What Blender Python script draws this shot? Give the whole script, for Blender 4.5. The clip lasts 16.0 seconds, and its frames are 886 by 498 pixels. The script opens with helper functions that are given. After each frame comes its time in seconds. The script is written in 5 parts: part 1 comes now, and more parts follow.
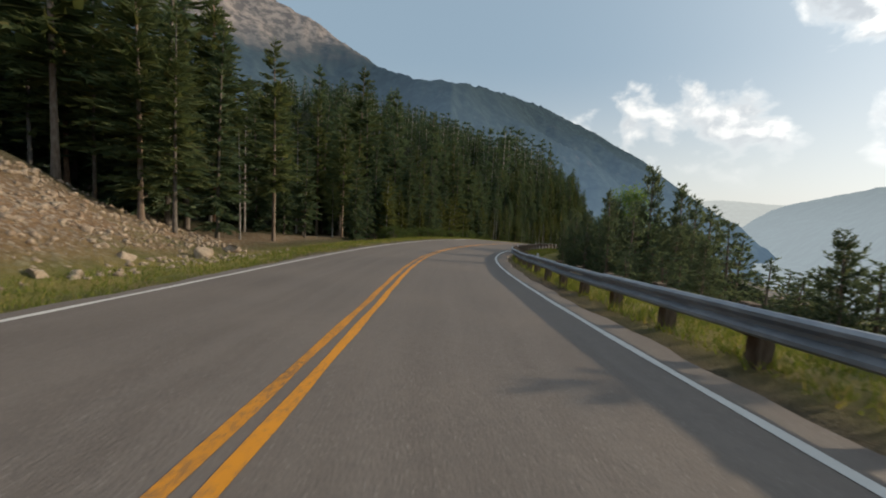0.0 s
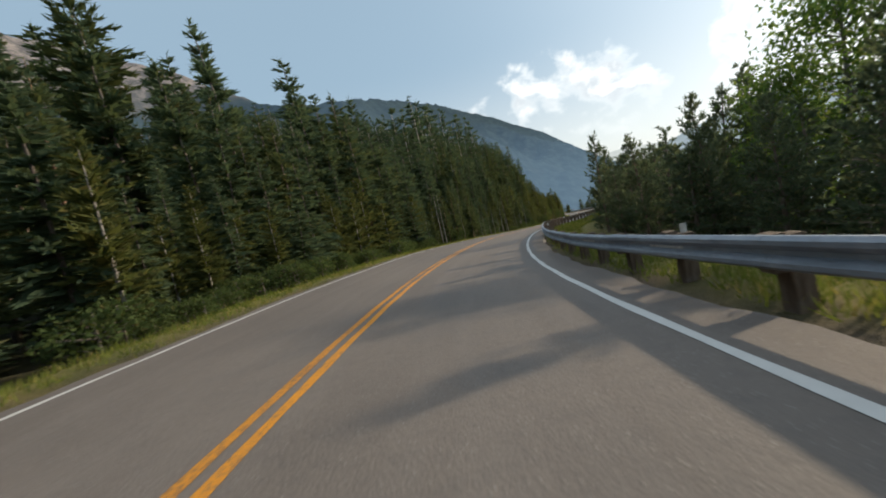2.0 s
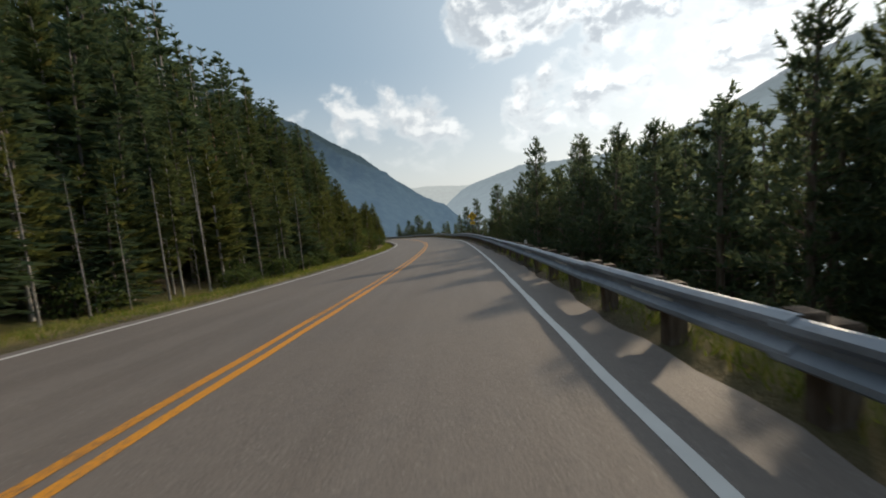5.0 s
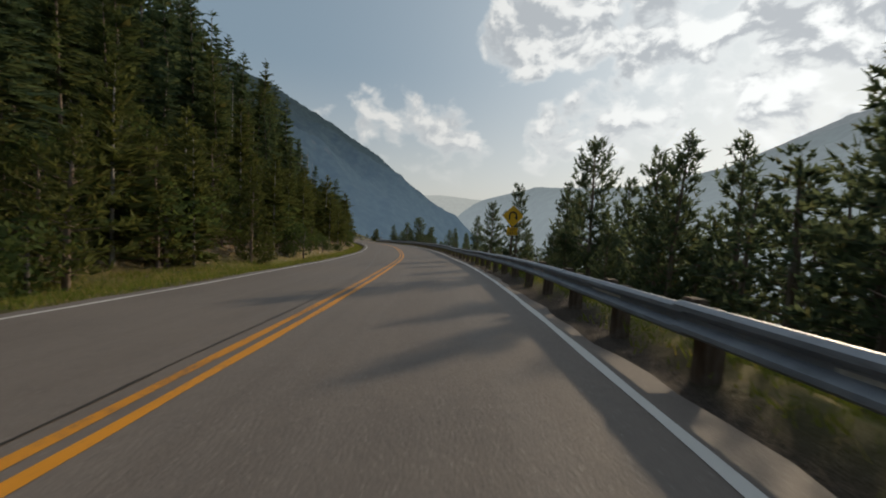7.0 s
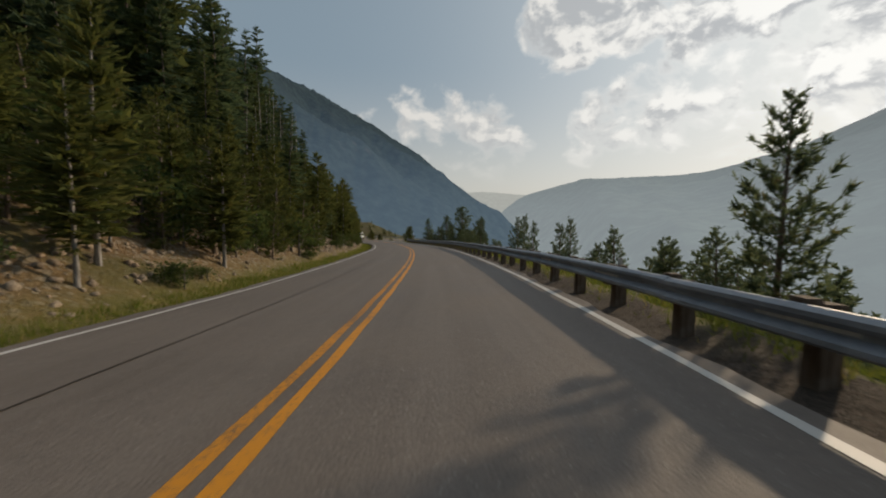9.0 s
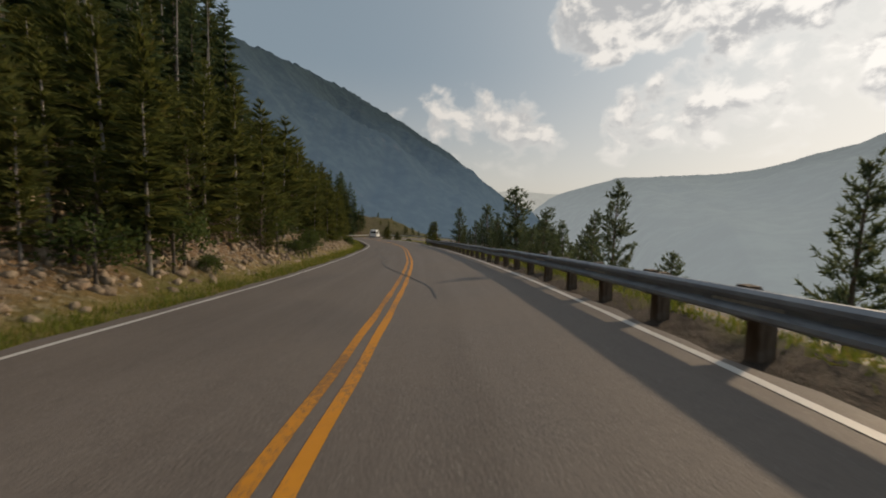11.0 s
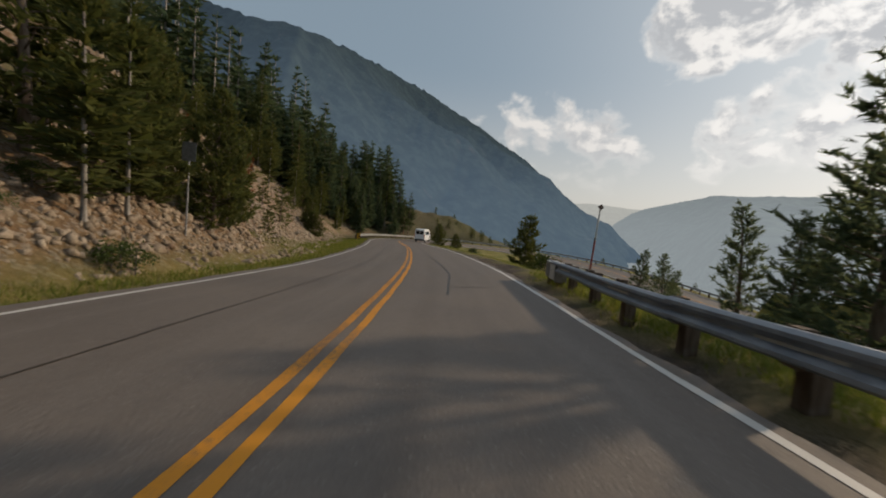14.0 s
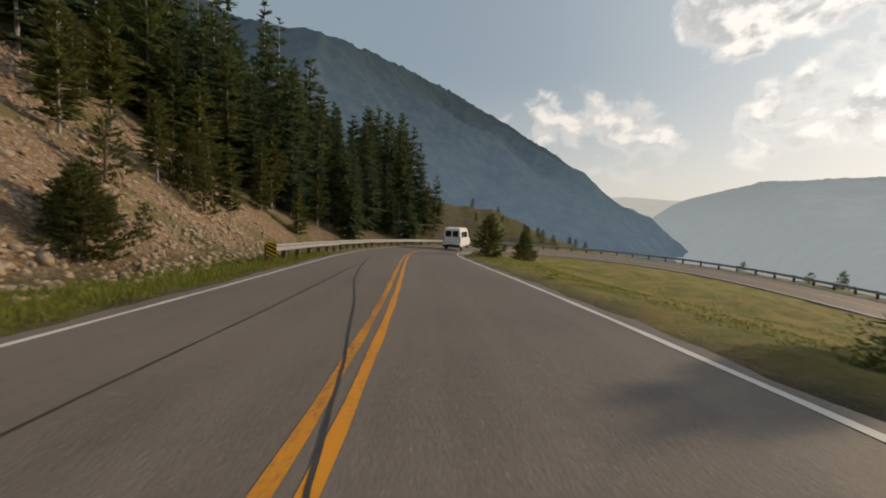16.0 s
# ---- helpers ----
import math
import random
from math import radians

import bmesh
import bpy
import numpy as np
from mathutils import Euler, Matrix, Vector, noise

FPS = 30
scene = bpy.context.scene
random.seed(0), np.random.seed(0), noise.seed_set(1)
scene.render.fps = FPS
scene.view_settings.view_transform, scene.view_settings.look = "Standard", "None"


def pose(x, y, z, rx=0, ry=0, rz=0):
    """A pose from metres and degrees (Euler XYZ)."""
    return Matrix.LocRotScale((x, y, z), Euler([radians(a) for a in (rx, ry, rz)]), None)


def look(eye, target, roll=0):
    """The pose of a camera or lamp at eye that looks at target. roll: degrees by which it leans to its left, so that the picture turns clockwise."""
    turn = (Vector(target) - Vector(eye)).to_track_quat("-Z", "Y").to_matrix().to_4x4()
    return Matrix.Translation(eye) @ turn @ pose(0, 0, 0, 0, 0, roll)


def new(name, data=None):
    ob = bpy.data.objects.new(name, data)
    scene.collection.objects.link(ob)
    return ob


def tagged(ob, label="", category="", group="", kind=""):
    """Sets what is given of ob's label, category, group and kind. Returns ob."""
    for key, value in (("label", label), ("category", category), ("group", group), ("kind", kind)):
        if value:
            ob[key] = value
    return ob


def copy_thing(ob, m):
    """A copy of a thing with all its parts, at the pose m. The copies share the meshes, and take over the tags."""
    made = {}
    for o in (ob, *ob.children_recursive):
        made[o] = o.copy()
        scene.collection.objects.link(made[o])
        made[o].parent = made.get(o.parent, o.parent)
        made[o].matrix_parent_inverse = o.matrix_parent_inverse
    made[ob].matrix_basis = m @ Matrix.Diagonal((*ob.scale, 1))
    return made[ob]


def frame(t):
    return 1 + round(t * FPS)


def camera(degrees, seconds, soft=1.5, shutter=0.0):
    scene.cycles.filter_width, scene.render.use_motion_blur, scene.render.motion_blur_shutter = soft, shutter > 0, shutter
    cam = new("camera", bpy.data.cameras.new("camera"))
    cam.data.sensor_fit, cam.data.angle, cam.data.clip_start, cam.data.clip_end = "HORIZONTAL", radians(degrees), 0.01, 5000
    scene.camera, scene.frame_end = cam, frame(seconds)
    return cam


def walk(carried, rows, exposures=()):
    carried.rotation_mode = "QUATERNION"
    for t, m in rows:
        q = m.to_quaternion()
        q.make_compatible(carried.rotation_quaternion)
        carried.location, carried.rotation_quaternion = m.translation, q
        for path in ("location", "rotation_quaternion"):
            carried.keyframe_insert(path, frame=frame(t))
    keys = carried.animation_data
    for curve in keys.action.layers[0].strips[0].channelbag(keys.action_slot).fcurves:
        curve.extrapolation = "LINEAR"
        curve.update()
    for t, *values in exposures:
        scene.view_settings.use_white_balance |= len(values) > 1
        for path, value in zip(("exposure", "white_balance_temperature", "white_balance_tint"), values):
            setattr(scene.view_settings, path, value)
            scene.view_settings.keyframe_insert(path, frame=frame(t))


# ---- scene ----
cam = camera(94.4, 16.0, soft=1.9, shutter=0.1)
ROWS = [
    (0.0, 1.035, -0.067, 1.231, -4.58, -5.36, -3.22),
    (0.5, 1.810, 6.655, 0.806, -5.16, -4.88, 4.30),
    (1.0, 2.568, 13.373, 0.433, -8.58, -5.25, 10.32),
    (1.5, 3.633, 20.030, 0.050, -11.95, -4.90, 10.46),
    (2.0, 5.153, 26.646, -0.285, -14.61, -4.78, 12.99),
    (2.5, 7.058, 33.283, -0.618, -20.12, -5.10, 18.97),
    (3.0, 9.635, 39.776, -0.962, -26.05, -4.92, 18.04),
    (3.5, 12.762, 46.100, -1.236, -31.05, -5.37, 15.89),
    (4.0, 16.466, 52.142, -1.580, -35.99, -5.72, 14.59),
    (4.5, 20.535, 57.922, -1.981, -39.42, -6.00, 9.44),
    (5.0, 24.956, 63.521, -2.465, -40.73, -5.84, 5.06),
    (5.5, 29.777, 68.925, -2.939, -42.23, -5.47, 3.04),
    (6.0, 34.677, 74.375, -3.393, -41.30, -5.10, 1.01),
    (6.5, 39.494, 79.880, -3.826, -40.45, -4.73, -1.01),
    (7.0, 44.235, 85.452, -4.232, -39.28, -4.35, -3.04),
    (7.5, 48.857, 91.123, -4.619, -37.72, -3.98, -5.07),
    (8.0, 53.157, 97.048, -5.020, -35.94, -4.44, -5.04),
    (8.5, 57.440, 102.969, -5.464, -34.62, -4.39, -2.95),
    (9.0, 61.520, 109.043, -5.877, -33.27, -4.86, -0.80),
    (9.5, 65.473, 115.234, -6.266, -31.66, -4.90, -0.91),
    (10.0, 69.299, 121.559, -6.655, -31.17, -4.95, -1.02),
    (10.5, 73.050, 128.018, -7.056, -30.22, -5.00, -1.13),
    (11.0, 76.666, 134.631, -7.466, -29.23, -5.04, -1.24),
    (11.5, 80.168, 141.379, -7.890, -28.40, -5.09, -1.35),
    (12.0, 83.703, 148.180, -8.344, -27.31, -5.08, -1.69),
    (12.5, 87.094, 155.114, -8.813, -25.99, -4.84, -2.31),
    (13.0, 90.364, 162.167, -9.249, -24.60, -4.68, -3.91),
    (13.5, 93.418, 169.392, -9.744, -22.18, -4.58, -5.82),
    (14.0, 96.281, 176.792, -10.190, -19.46, -4.62, -4.93),
    (14.5, 98.840, 184.374, -10.629, -17.69, -4.58, -2.84),
    (15.0, 101.171, 192.105, -11.040, -16.58, -4.31, -0.49),
    (15.5, 103.316, 199.912, -11.423, -16.31, -4.31, 0.03),
    (16.0, 105.305, 207.767, -11.804, -15.23, -4.57, -2.13),
]
walk(cam, [(t, pose(x, y, z, 90 + pitch, roll, yaw)) for t, x, y, z, yaw, pitch, roll in ROWS],
     exposures=[(0.0, 0.24, 6120, 7), (1.5, 0.48, 6020, 6), (2.5, 0.5, 5950, 5), (3.5, 0.36, 5950, 5), (5.0, 0.08, 5980, 6), (7.5, -0.27, 6200, 7), (9.0, -0.28, 6380, 8), (11.5, -0.27, 6650, 10), (13.0, -0.28, 6620, 10), (13.5, -0.12, 6550, 10), (14.0, -0.2, 6400, 10), (14.5, 0.05, 6620, 10), (16.0, -0.03, 6680, 10)])

# ---- light: late sun low beyond the valley, hazy sky with broken cloud ----
SUN_AZ, SUN_EL = -81.0, 20.0
sun_dir = Vector((-math.sin(radians(SUN_AZ)) * math.cos(radians(SUN_EL)), math.cos(radians(SUN_AZ)) * math.cos(radians(SUN_EL)), math.sin(radians(SUN_EL))))
sun_data = bpy.data.lights.new("sun", "SUN")
sun_data.energy, sun_data.angle, sun_data.color = 3.3, radians(1.2), (1.0, 0.765, 0.52)
sun = new("sun", sun_data)
sun.matrix_world = look((150, 150, 150), Vector((150, 150, 150)) - sun_dir)


class Net:
    """Small helper to wire up shader nodes."""

    def __init__(self, tree):
        self.t = tree
        tree.nodes.clear()

    def add(self, kind, **kw):
        n = self.t.nodes.new(kind)
        for k, v in kw.items():
            setattr(n, k, v)
        return n

    def put(self, socket, value):
        if isinstance(value, bpy.types.NodeSocket):
            self.t.links.new(value, socket)
        elif isinstance(value, bpy.types.Node):
            self.t.links.new(value.outputs[0], socket)
        else:
            socket.default_value = value

    def math(self, op, a, b=0.0, clamp=False):
        n = self.add("ShaderNodeMath", operation=op, use_clamp=clamp)
        self.put(n.inputs[0], a)
        self.put(n.inputs[1], b)
        return n.outputs[0]

    def ramp(self, value, lo, hi, a=0.0, b=1.0):
        n = self.add("ShaderNodeMapRange", clamp=True, interpolation_type="SMOOTHSTEP")
        for i, v in enumerate((value, lo, hi, a, b)):
            self.put(n.inputs[i], v)
        return n.outputs[0]

    def noise(self, scale, detail=4.0, rough=0.55, vector=None, dist=0.0):
        n = self.add("ShaderNodeTexNoise")
        n.inputs["Scale"].default_value, n.inputs["Detail"].default_value = scale, detail
        n.inputs["Roughness"].default_value, n.inputs["Distortion"].default_value = rough, dist
        if vector is not None:
            self.put(n.inputs["Vector"], vector)
        return n.outputs[0]

    def mix(self, fac, a, b, mode="MIX"):
        n = self.add("ShaderNodeMix", data_type="RGBA", blend_type=mode)
        self.put(n.inputs[0], fac)
        for sock, v in ((n.inputs[6], a), (n.inputs[7], b)):
            self.put(sock, (*v, 1.0) if isinstance(v, tuple) and len(v) == 3 else v)
        return n.outputs[2]

    def scaled(self, vector, xyz):
        n = self.add("ShaderNodeVectorMath", operation="MULTIPLY")
        self.put(n.inputs[0], vector)
        n.inputs[1].default_value = xyz
        return n.outputs[0]


def build_world():
    world = bpy.data.worlds.new("sky")
    scene.world = world
    world.use_nodes = True
    n = Net(world.node_tree)
    coord = n.add("ShaderNodeTexCoord").outputs["Generated"]
    sky = n.add("ShaderNodeTexSky", sky_type="NISHITA", sun_disc=False)
    sky.sun_elevation, sky.sun_rotation = radians(SUN_EL), radians(-SUN_AZ)
    sky.air_density, sky.dust_density, sky.ozone_density = 1.0, 2.5, 1.2
    base = n.mix(1.0, sky.outputs[0], (SKY, SKY, SKY), "MULTIPLY")
    sep = n.add("ShaderNodeSeparateXYZ")
    n.put(sep.inputs[0], coord)
    up = n.math("MAXIMUM", sep.outputs[2], 0.0)
    # smoke haze: pale and even, warmer low down
    haze = n.mix(n.ramp(up, 0.0, 0.34), (0.68, 0.66, 0.615), (0.300, 0.378, 0.440))
    # brighter overhead, above the view, added as fill light
    haze = n.mix(n.ramp(up, 0.45, 0.95), haze, (0.52, 0.55, 0.58))
    base = n.mix(0.80, base, haze)
    # glow of the thin cloud round the sun
    dot = n.add("ShaderNodeVectorMath", operation="DOT_PRODUCT")
    n.put(dot.inputs[0], coord)
    dot.inputs[1].default_value = sun_dir
    near = n.math("POWER", n.math("MAXIMUM", dot.outputs["Value"], 0.0), 6.0)
    base = n.mix(n.math("MULTIPLY", near, 0.78), base, (0.90, 0.925, 0.93))
    # cumulus: billowing noise, gathered into banks over the valley
    flat = n.add("ShaderNodeVectorMath", operation="MULTIPLY")
    n.put(flat.inputs[0], coord)
    flat.inputs[1].default_value = (1.0, 1.0, 1.45)

    def billow(vector):
        big = n.noise(4.6, 3.0, 0.5, vector, 0.2)
        puff = n.noise(10.5, 8.0, 0.55, vector, 0.25)
        return n.math("ADD", n.math("MULTIPLY", big, 0.45), n.math("MULTIPLY", puff, 0.55))

    field = billow(flat.outputs[0])
    toward = n.add("ShaderNodeVectorMath", operation="ADD")
    n.put(toward.inputs[0], flat.outputs[0])
    toward.inputs[1].default_value = (0.018, 0.0, 0.030)
    lee = billow(toward.outputs[0])
    banks = None
    for az, el, wide, weight in CLOUD_BANKS:
        d = n.add("ShaderNodeVectorMath", operation="DOT_PRODUCT")
        n.put(d.inputs[0], coord)
        d.inputs[1].default_value = (-math.sin(radians(az)) * math.cos(radians(el)), math.cos(radians(az)) * math.cos(radians(el)), math.sin(radians(el)))
        blob = n.ramp(d.outputs["Value"], math.cos(radians(wide)), 1.0, 0.0, weight)
        banks = blob if banks is None else n.math("MAXIMUM", banks, blob)
    mass = n.math("ADD", field, n.math("SUBTRACT", banks, 0.10))
    band = n.math("MULTIPLY", n.ramp(up, 0.05, 0.20), n.ramp(up, 0.85, 0.6))
    cover = n.math("MULTIPLY", n.math("MULTIPLY", n.ramp(mass, 0.485, 0.60), n.ramp(banks, 0.0, 0.03)), band)
    shade = n.ramp(n.math("SUBTRACT", lee, field), -0.06, 0.035)
    thick = n.math("MULTIPLY", n.ramp(mass, 0.50, 0.60), n.ramp(up, 0.10, 0.34, 0.8, 1.0))
    white = n.mix(near, (0.93, 0.875, 0.81), (1.26, 1.22, 1.16))
    grey = n.mix(near, (0.54, 0.545, 0.55), (0.60, 0.605, 0.62))
    cloud = n.mix(n.math("MULTIPLY", thick, shade), white, grey)
    colour = n.mix(n.math("MULTIPLY", cover, 0.9), base, cloud)
    bg = n.add("ShaderNodeBackground")
    n.put(bg.inputs[0], colour)
    bg.inputs[1].default_value = 1.0
    n.put(n.add("ShaderNodeOutputWorld").inputs[0], bg)


SKY = 0.10
# azimuth, elevation, width in degrees, density
CLOUD_BANKS = ((-24, 11, 6, 0.12), (-30, 12, 8, 0.16), (-36, 10.5, 8, 0.16), (-41, 8, 6, 0.12), (-53, 11.5, 6, 0.15), (-60, 13, 8, 0.17), (-68, 12, 9, 0.16), (-78, 13, 9, 0.14), (-49, 23, 7, 0.21), (-56, 25, 8, 0.22), (-66, 22, 8.5, 0.23), (-74, 20, 8, 0.22), (-84, 22, 10, 0.2), (-62, 33, 10, 0.18), (-46, 33, 8, 0.13), (-75, 35, 12, 0.17), (-100, 26, 14, 0.15), (-120, 25, 25, 0.1), (60, 30, 20, 0.06))
build_world()


# ---- materials ----
def surface(name, build, rough=0.8, metal=0.0, bump=0.0, bump_dist=0.02):
    """A principled material; build(n, coord) gives colour and, if wanted, height and roughness sockets."""
    m = bpy.data.materials.new(name)
    m.use_nodes = True
    n = Net(m.node_tree)
    coord = n.add("ShaderNodeTexCoord").outputs["Object"]
    got = build(n, coord)
    colour, height, roughness = (tuple(got) + (None, None))[:3] if isinstance(got, (tuple, list)) and isinstance(got[0], bpy.types.NodeSocket) else (got, None, None)
    b = n.add("ShaderNodeBsdfPrincipled")
    n.put(b.inputs["Base Color"], (*colour, 1.0) if isinstance(colour, tuple) else colour)
    n.put(b.inputs["Roughness"], rough if roughness is None else roughness)
    b.inputs["Metallic"].default_value = metal
    b.inputs["Specular IOR Level"].default_value = 0.3
    if height is not None and bump:
        bp = n.add("ShaderNodeBump")
        bp.inputs["Strength"].default_value, bp.inputs["Distance"].default_value = bump, bump_dist
        n.put(bp.inputs["Height"], height)
        n.put(b.inputs["Normal"], bp)
    n.put(n.add("ShaderNodeOutputMaterial").inputs[0], b)
    return m


def world_coord(n):
    return n.add("ShaderNodeNewGeometry").outputs["Position"]


def mat_asphalt():
    def f(n, c):
        grit = n.noise(70.0, 3.0, 0.7, c)
        chips = n.add("ShaderNodeTexVoronoi")
        chips.inputs["Scale"].default_value = 34.0
        n.put(chips.inputs["Vector"], c)
        tone = n.add("ShaderNodeSeparateColor")
        n.put(tone.inputs[0], chips.outputs["Color"])
        clump = n.noise(7.0, 5.0, 0.75, c)
        patch = n.noise(0.35, 4.0, 0.6, c)
        uv = n.add("ShaderNodeUVMap").outputs[0]
        streak = n.noise(1.0, 4.0, 0.6, n.scaled(uv, (0.05, 2.0, 1.0)))
        base = n.mix(n.ramp(patch, 0.3, 0.7), (0.128, 0.108, 0.093), (0.166, 0.141, 0.121))
        base = n.mix(n.math("MULTIPLY", n.ramp(streak, 0.35, 0.7), 0.5), base, (0.190, 0.166, 0.146))
        base = n.mix(n.math("MULTIPLY", n.ramp(clump, 0.45, 0.70), 0.25), base, (0.085, 0.078, 0.073))
        base = n.mix(n.math("MULTIPLY", n.ramp(grit, 0.42, 0.72), 0.34), base, (0.060, 0.057, 0.055))
        base = n.mix(n.math("MULTIPLY", n.ramp(tone.outputs[0], 0.80, 0.86), n.ramp(chips.outputs["Distance"], 0.42, 0.25)), base, n.mix(tone.outputs[1], (0.16, 0.14, 0.125), (0.235, 0.21, 0.185)))
        return base, n.math("ADD", n.math("ADD", grit, clump), n.math("MULTIPLY", chips.outputs["Distance"], -0.7)), n.ramp(patch, 0.3, 0.8, 0.66, 0.82)
    return surface("asphalt", f, 0.75, 0, 0.35, 0.010)


def mat_paint(name, colour, worn, amount):
    def f(n, c):
        wear = n.noise(22.0, 7.0, 0.8, c)
        big = n.noise(0.5, 3.0, 0.6, c)
        k = n.ramp(n.math("ADD", wear, n.math("MULTIPLY", big, 0.5)), amount, amount + 0.14)
        tone = n.mix(n.noise(3.0, 4.0, 0.6, c), colour, tuple(v * 0.78 for v in colour))
        return n.mix(n.math("MULTIPLY", k, 0.75), tone, worn), n.noise(80.0, 2.0, 0.6, c)
    return surface(name, f, 0.6, 0, 0.25, 0.006)


def mat_ground():
    def f(n, c):
        cov = n.add("ShaderNodeAttribute", attribute_name="cover")
        split = n.add("ShaderNodeSeparateColor")
        n.put(split.inputs[0], cov.outputs["Color"])
        a, b, d = n.noise(0.6, 6.0, 0.65, c), n.noise(6.0, 6.0, 0.7, c), n.noise(40.0, 3.0, 0.7, c)
        grass = n.mix(n.ramp(a, 0.35, 0.65), (0.150, 0.156, 0.034), (0.275, 0.222, 0.066))
        grass = n.mix(n.ramp(b, 0.45, 0.75, 0, 0.4), grass, (0.085, 0.095, 0.028))
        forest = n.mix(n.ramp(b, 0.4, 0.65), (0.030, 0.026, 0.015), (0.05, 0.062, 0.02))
        stone = n.add("ShaderNodeTexVoronoi")
        stone.inputs["Scale"].default_value = 3.2
        n.put(stone.inputs["Vector"], c)
        chip = n.add("ShaderNodeTexVoronoi")
        chip.inputs["Scale"].default_value = 9.0
        n.put(chip.inputs["Vector"], c)
        tone = n.add("ShaderNodeSeparateColor")
        n.put(tone.inputs[0], stone.outputs["Color"])
        bit = n.add("ShaderNodeSeparateColor")
        n.put(bit.inputs[0], chip.outputs["Color"])
        soil = n.mix(n.ramp(b, 0.35, 0.7), (0.225, 0.138, 0.072), (0.365, 0.250, 0.142))
        scree = n.mix(n.ramp(bit.outputs[0], 0.62, 0.72), soil, n.mix(bit.outputs[1], (0.26, 0.20, 0.145), (0.47, 0.39, 0.30)))
        scree = n.mix(n.math("MULTIPLY", n.ramp(tone.outputs[0], 0.66, 0.72), n.ramp(stone.outputs["Distance"], 0.42, 0.30)), scree, n.mix(tone.outputs[1], (0.28, 0.22, 0.165), (0.50, 0.43, 0.34)))
        # crevices between the chips darkened in the colour, as shade
        crevice_shade = n.math("MULTIPLY", n.ramp(chip.outputs["Distance"], 0.35, 0.65), 0.32)
        scree = n.mix(crevice_shade, scree, (0.075, 0.045, 0.028))
        turf = n.mix(n.ramp(d, 0.4, 0.65), (0.092, 0.092, 0.028), (0.215, 0.185, 0.072))
        scree = n.mix(n.ramp(n.math("ADD", n.noise(0.22, 5.0, 0.6, c), n.math("MULTIPLY", b, 0.25)), 0.635, 0.75, 0, 0.8), scree, turf)
        gravel = n.mix(n.ramp(d, 0.38, 0.62), (0.036, 0.029, 0.023), (0.108, 0.084, 0.064))
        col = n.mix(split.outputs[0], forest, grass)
        col = n.mix(split.outputs[1], col, scree)
        col = n.mix(split.outputs[2], col, gravel)
        return col, n.math("ADD", n.math("ADD", b, n.math("MULTIPLY", d, 0.35)), n.math("MULTIPLY", stone.outputs["Distance"], -0.5))
    return surface("ground", f, 0.95, 0, 1.0, 0.16)


def mat_needles(name, dark, light, dry=(0.10, 0.075, 0.03), dryness=0.15, thin=0.42):
    m = bpy.data.materials.new(name)
    m.use_nodes = True
    n = Net(m.node_tree)
    isl = n.add("ShaderNodeNewGeometry").outputs["Random Per Island"]
    obj = n.add("ShaderNodeObjectInfo").outputs["Random"]
    col = n.mix(isl, dark, light)
    col = n.mix(n.math("MULTIPLY", obj, 0.5), col, tuple(v * 0.7 for v in dark))
    col = n.mix(n.math("MULTIPLY", n.ramp(isl, 1.0 - dryness, 1.0), 0.6), col, dry)
    d, tr = n.add("ShaderNodeBsdfDiffuse"), n.add("ShaderNodeBsdfTranslucent")
    n.put(d.inputs[0], col)
    n.put(tr.inputs[0], n.mix(1.0, col, (1.12, 1.1, 0.78), "MULTIPLY"))
    s = n.add("ShaderNodeMixShader")
    n.put(s.inputs[0], thin)
    n.put(s.inputs[1], d)
    n.put(s.inputs[2], tr)
    n.put(n.add("ShaderNodeOutputMaterial").inputs[0], s)
    return m


def mat_bark(name, a, b):
    def f(n, c):
        v = n.noise(9.0, 5.0, 0.7, n.scaled(c, (1.0, 1.0, 0.22)))
        w = n.noise(1.2, 3.0, 0.6, c)
        col = n.mix(n.ramp(v, 0.35, 0.65), a, b)
        return n.mix(n.ramp(w, 0.55, 0.75, 0, 0.5), col, (0.30, 0.28, 0.25)), v
    return surface(name, f, 0.9, 0, 0.8, 0.03)


def mat_rock(name, a, b, c3):
    def f(n, c):
        p = world_coord(n)
        v, w = n.noise(5.0, 7.0, 0.7, p), n.noise(1.1, 4.0, 0.6, p)
        col = n.mix(n.ramp(v, 0.35, 0.7), a, b)
        col = n.mix(n.ramp(w, 0.5, 0.7, 0, 0.7), col, c3)
        obj = n.add("ShaderNodeObjectInfo").outputs["Random"]
        isl = n.add("ShaderNodeNewGeometry").outputs["Random Per Island"]
        col = n.mix(n.math("MULTIPLY", n.math("ADD", obj, isl), 0.3), col, tuple(x * 0.5 for x in a))
        return col, v
    return surface(name, f, 0.9, 0, 0.7, 0.08)


def mat_steel():
    def f(n, c):
        p = world_coord(n)
        v, w = n.noise(1.6, 5.0, 0.65, p), n.noise(26.0, 4.0, 0.7, p)
        streak = n.noise(1.0, 4.0, 0.6, n.scaled(p, (3.0, 3.0, 22.0)))
        col = n.mix(n.ramp(v, 0.35, 0.7), (0.230, 0.255, 0.290), (0.360, 0.385, 0.420))
        col = n.mix(n.ramp(streak, 0.50, 0.72, 0, 0.45), col, (0.15, 0.15, 0.155))
        col = n.mix(n.ramp(w, 0.58, 0.76, 0, 0.4), col, (0.17, 0.15, 0.13))
        return col, w, n.ramp(v, 0.3, 0.7, 0.52, 0.70)
    return surface("galvanised_steel", f, 0.5, 0.45, 0.15, 0.004)


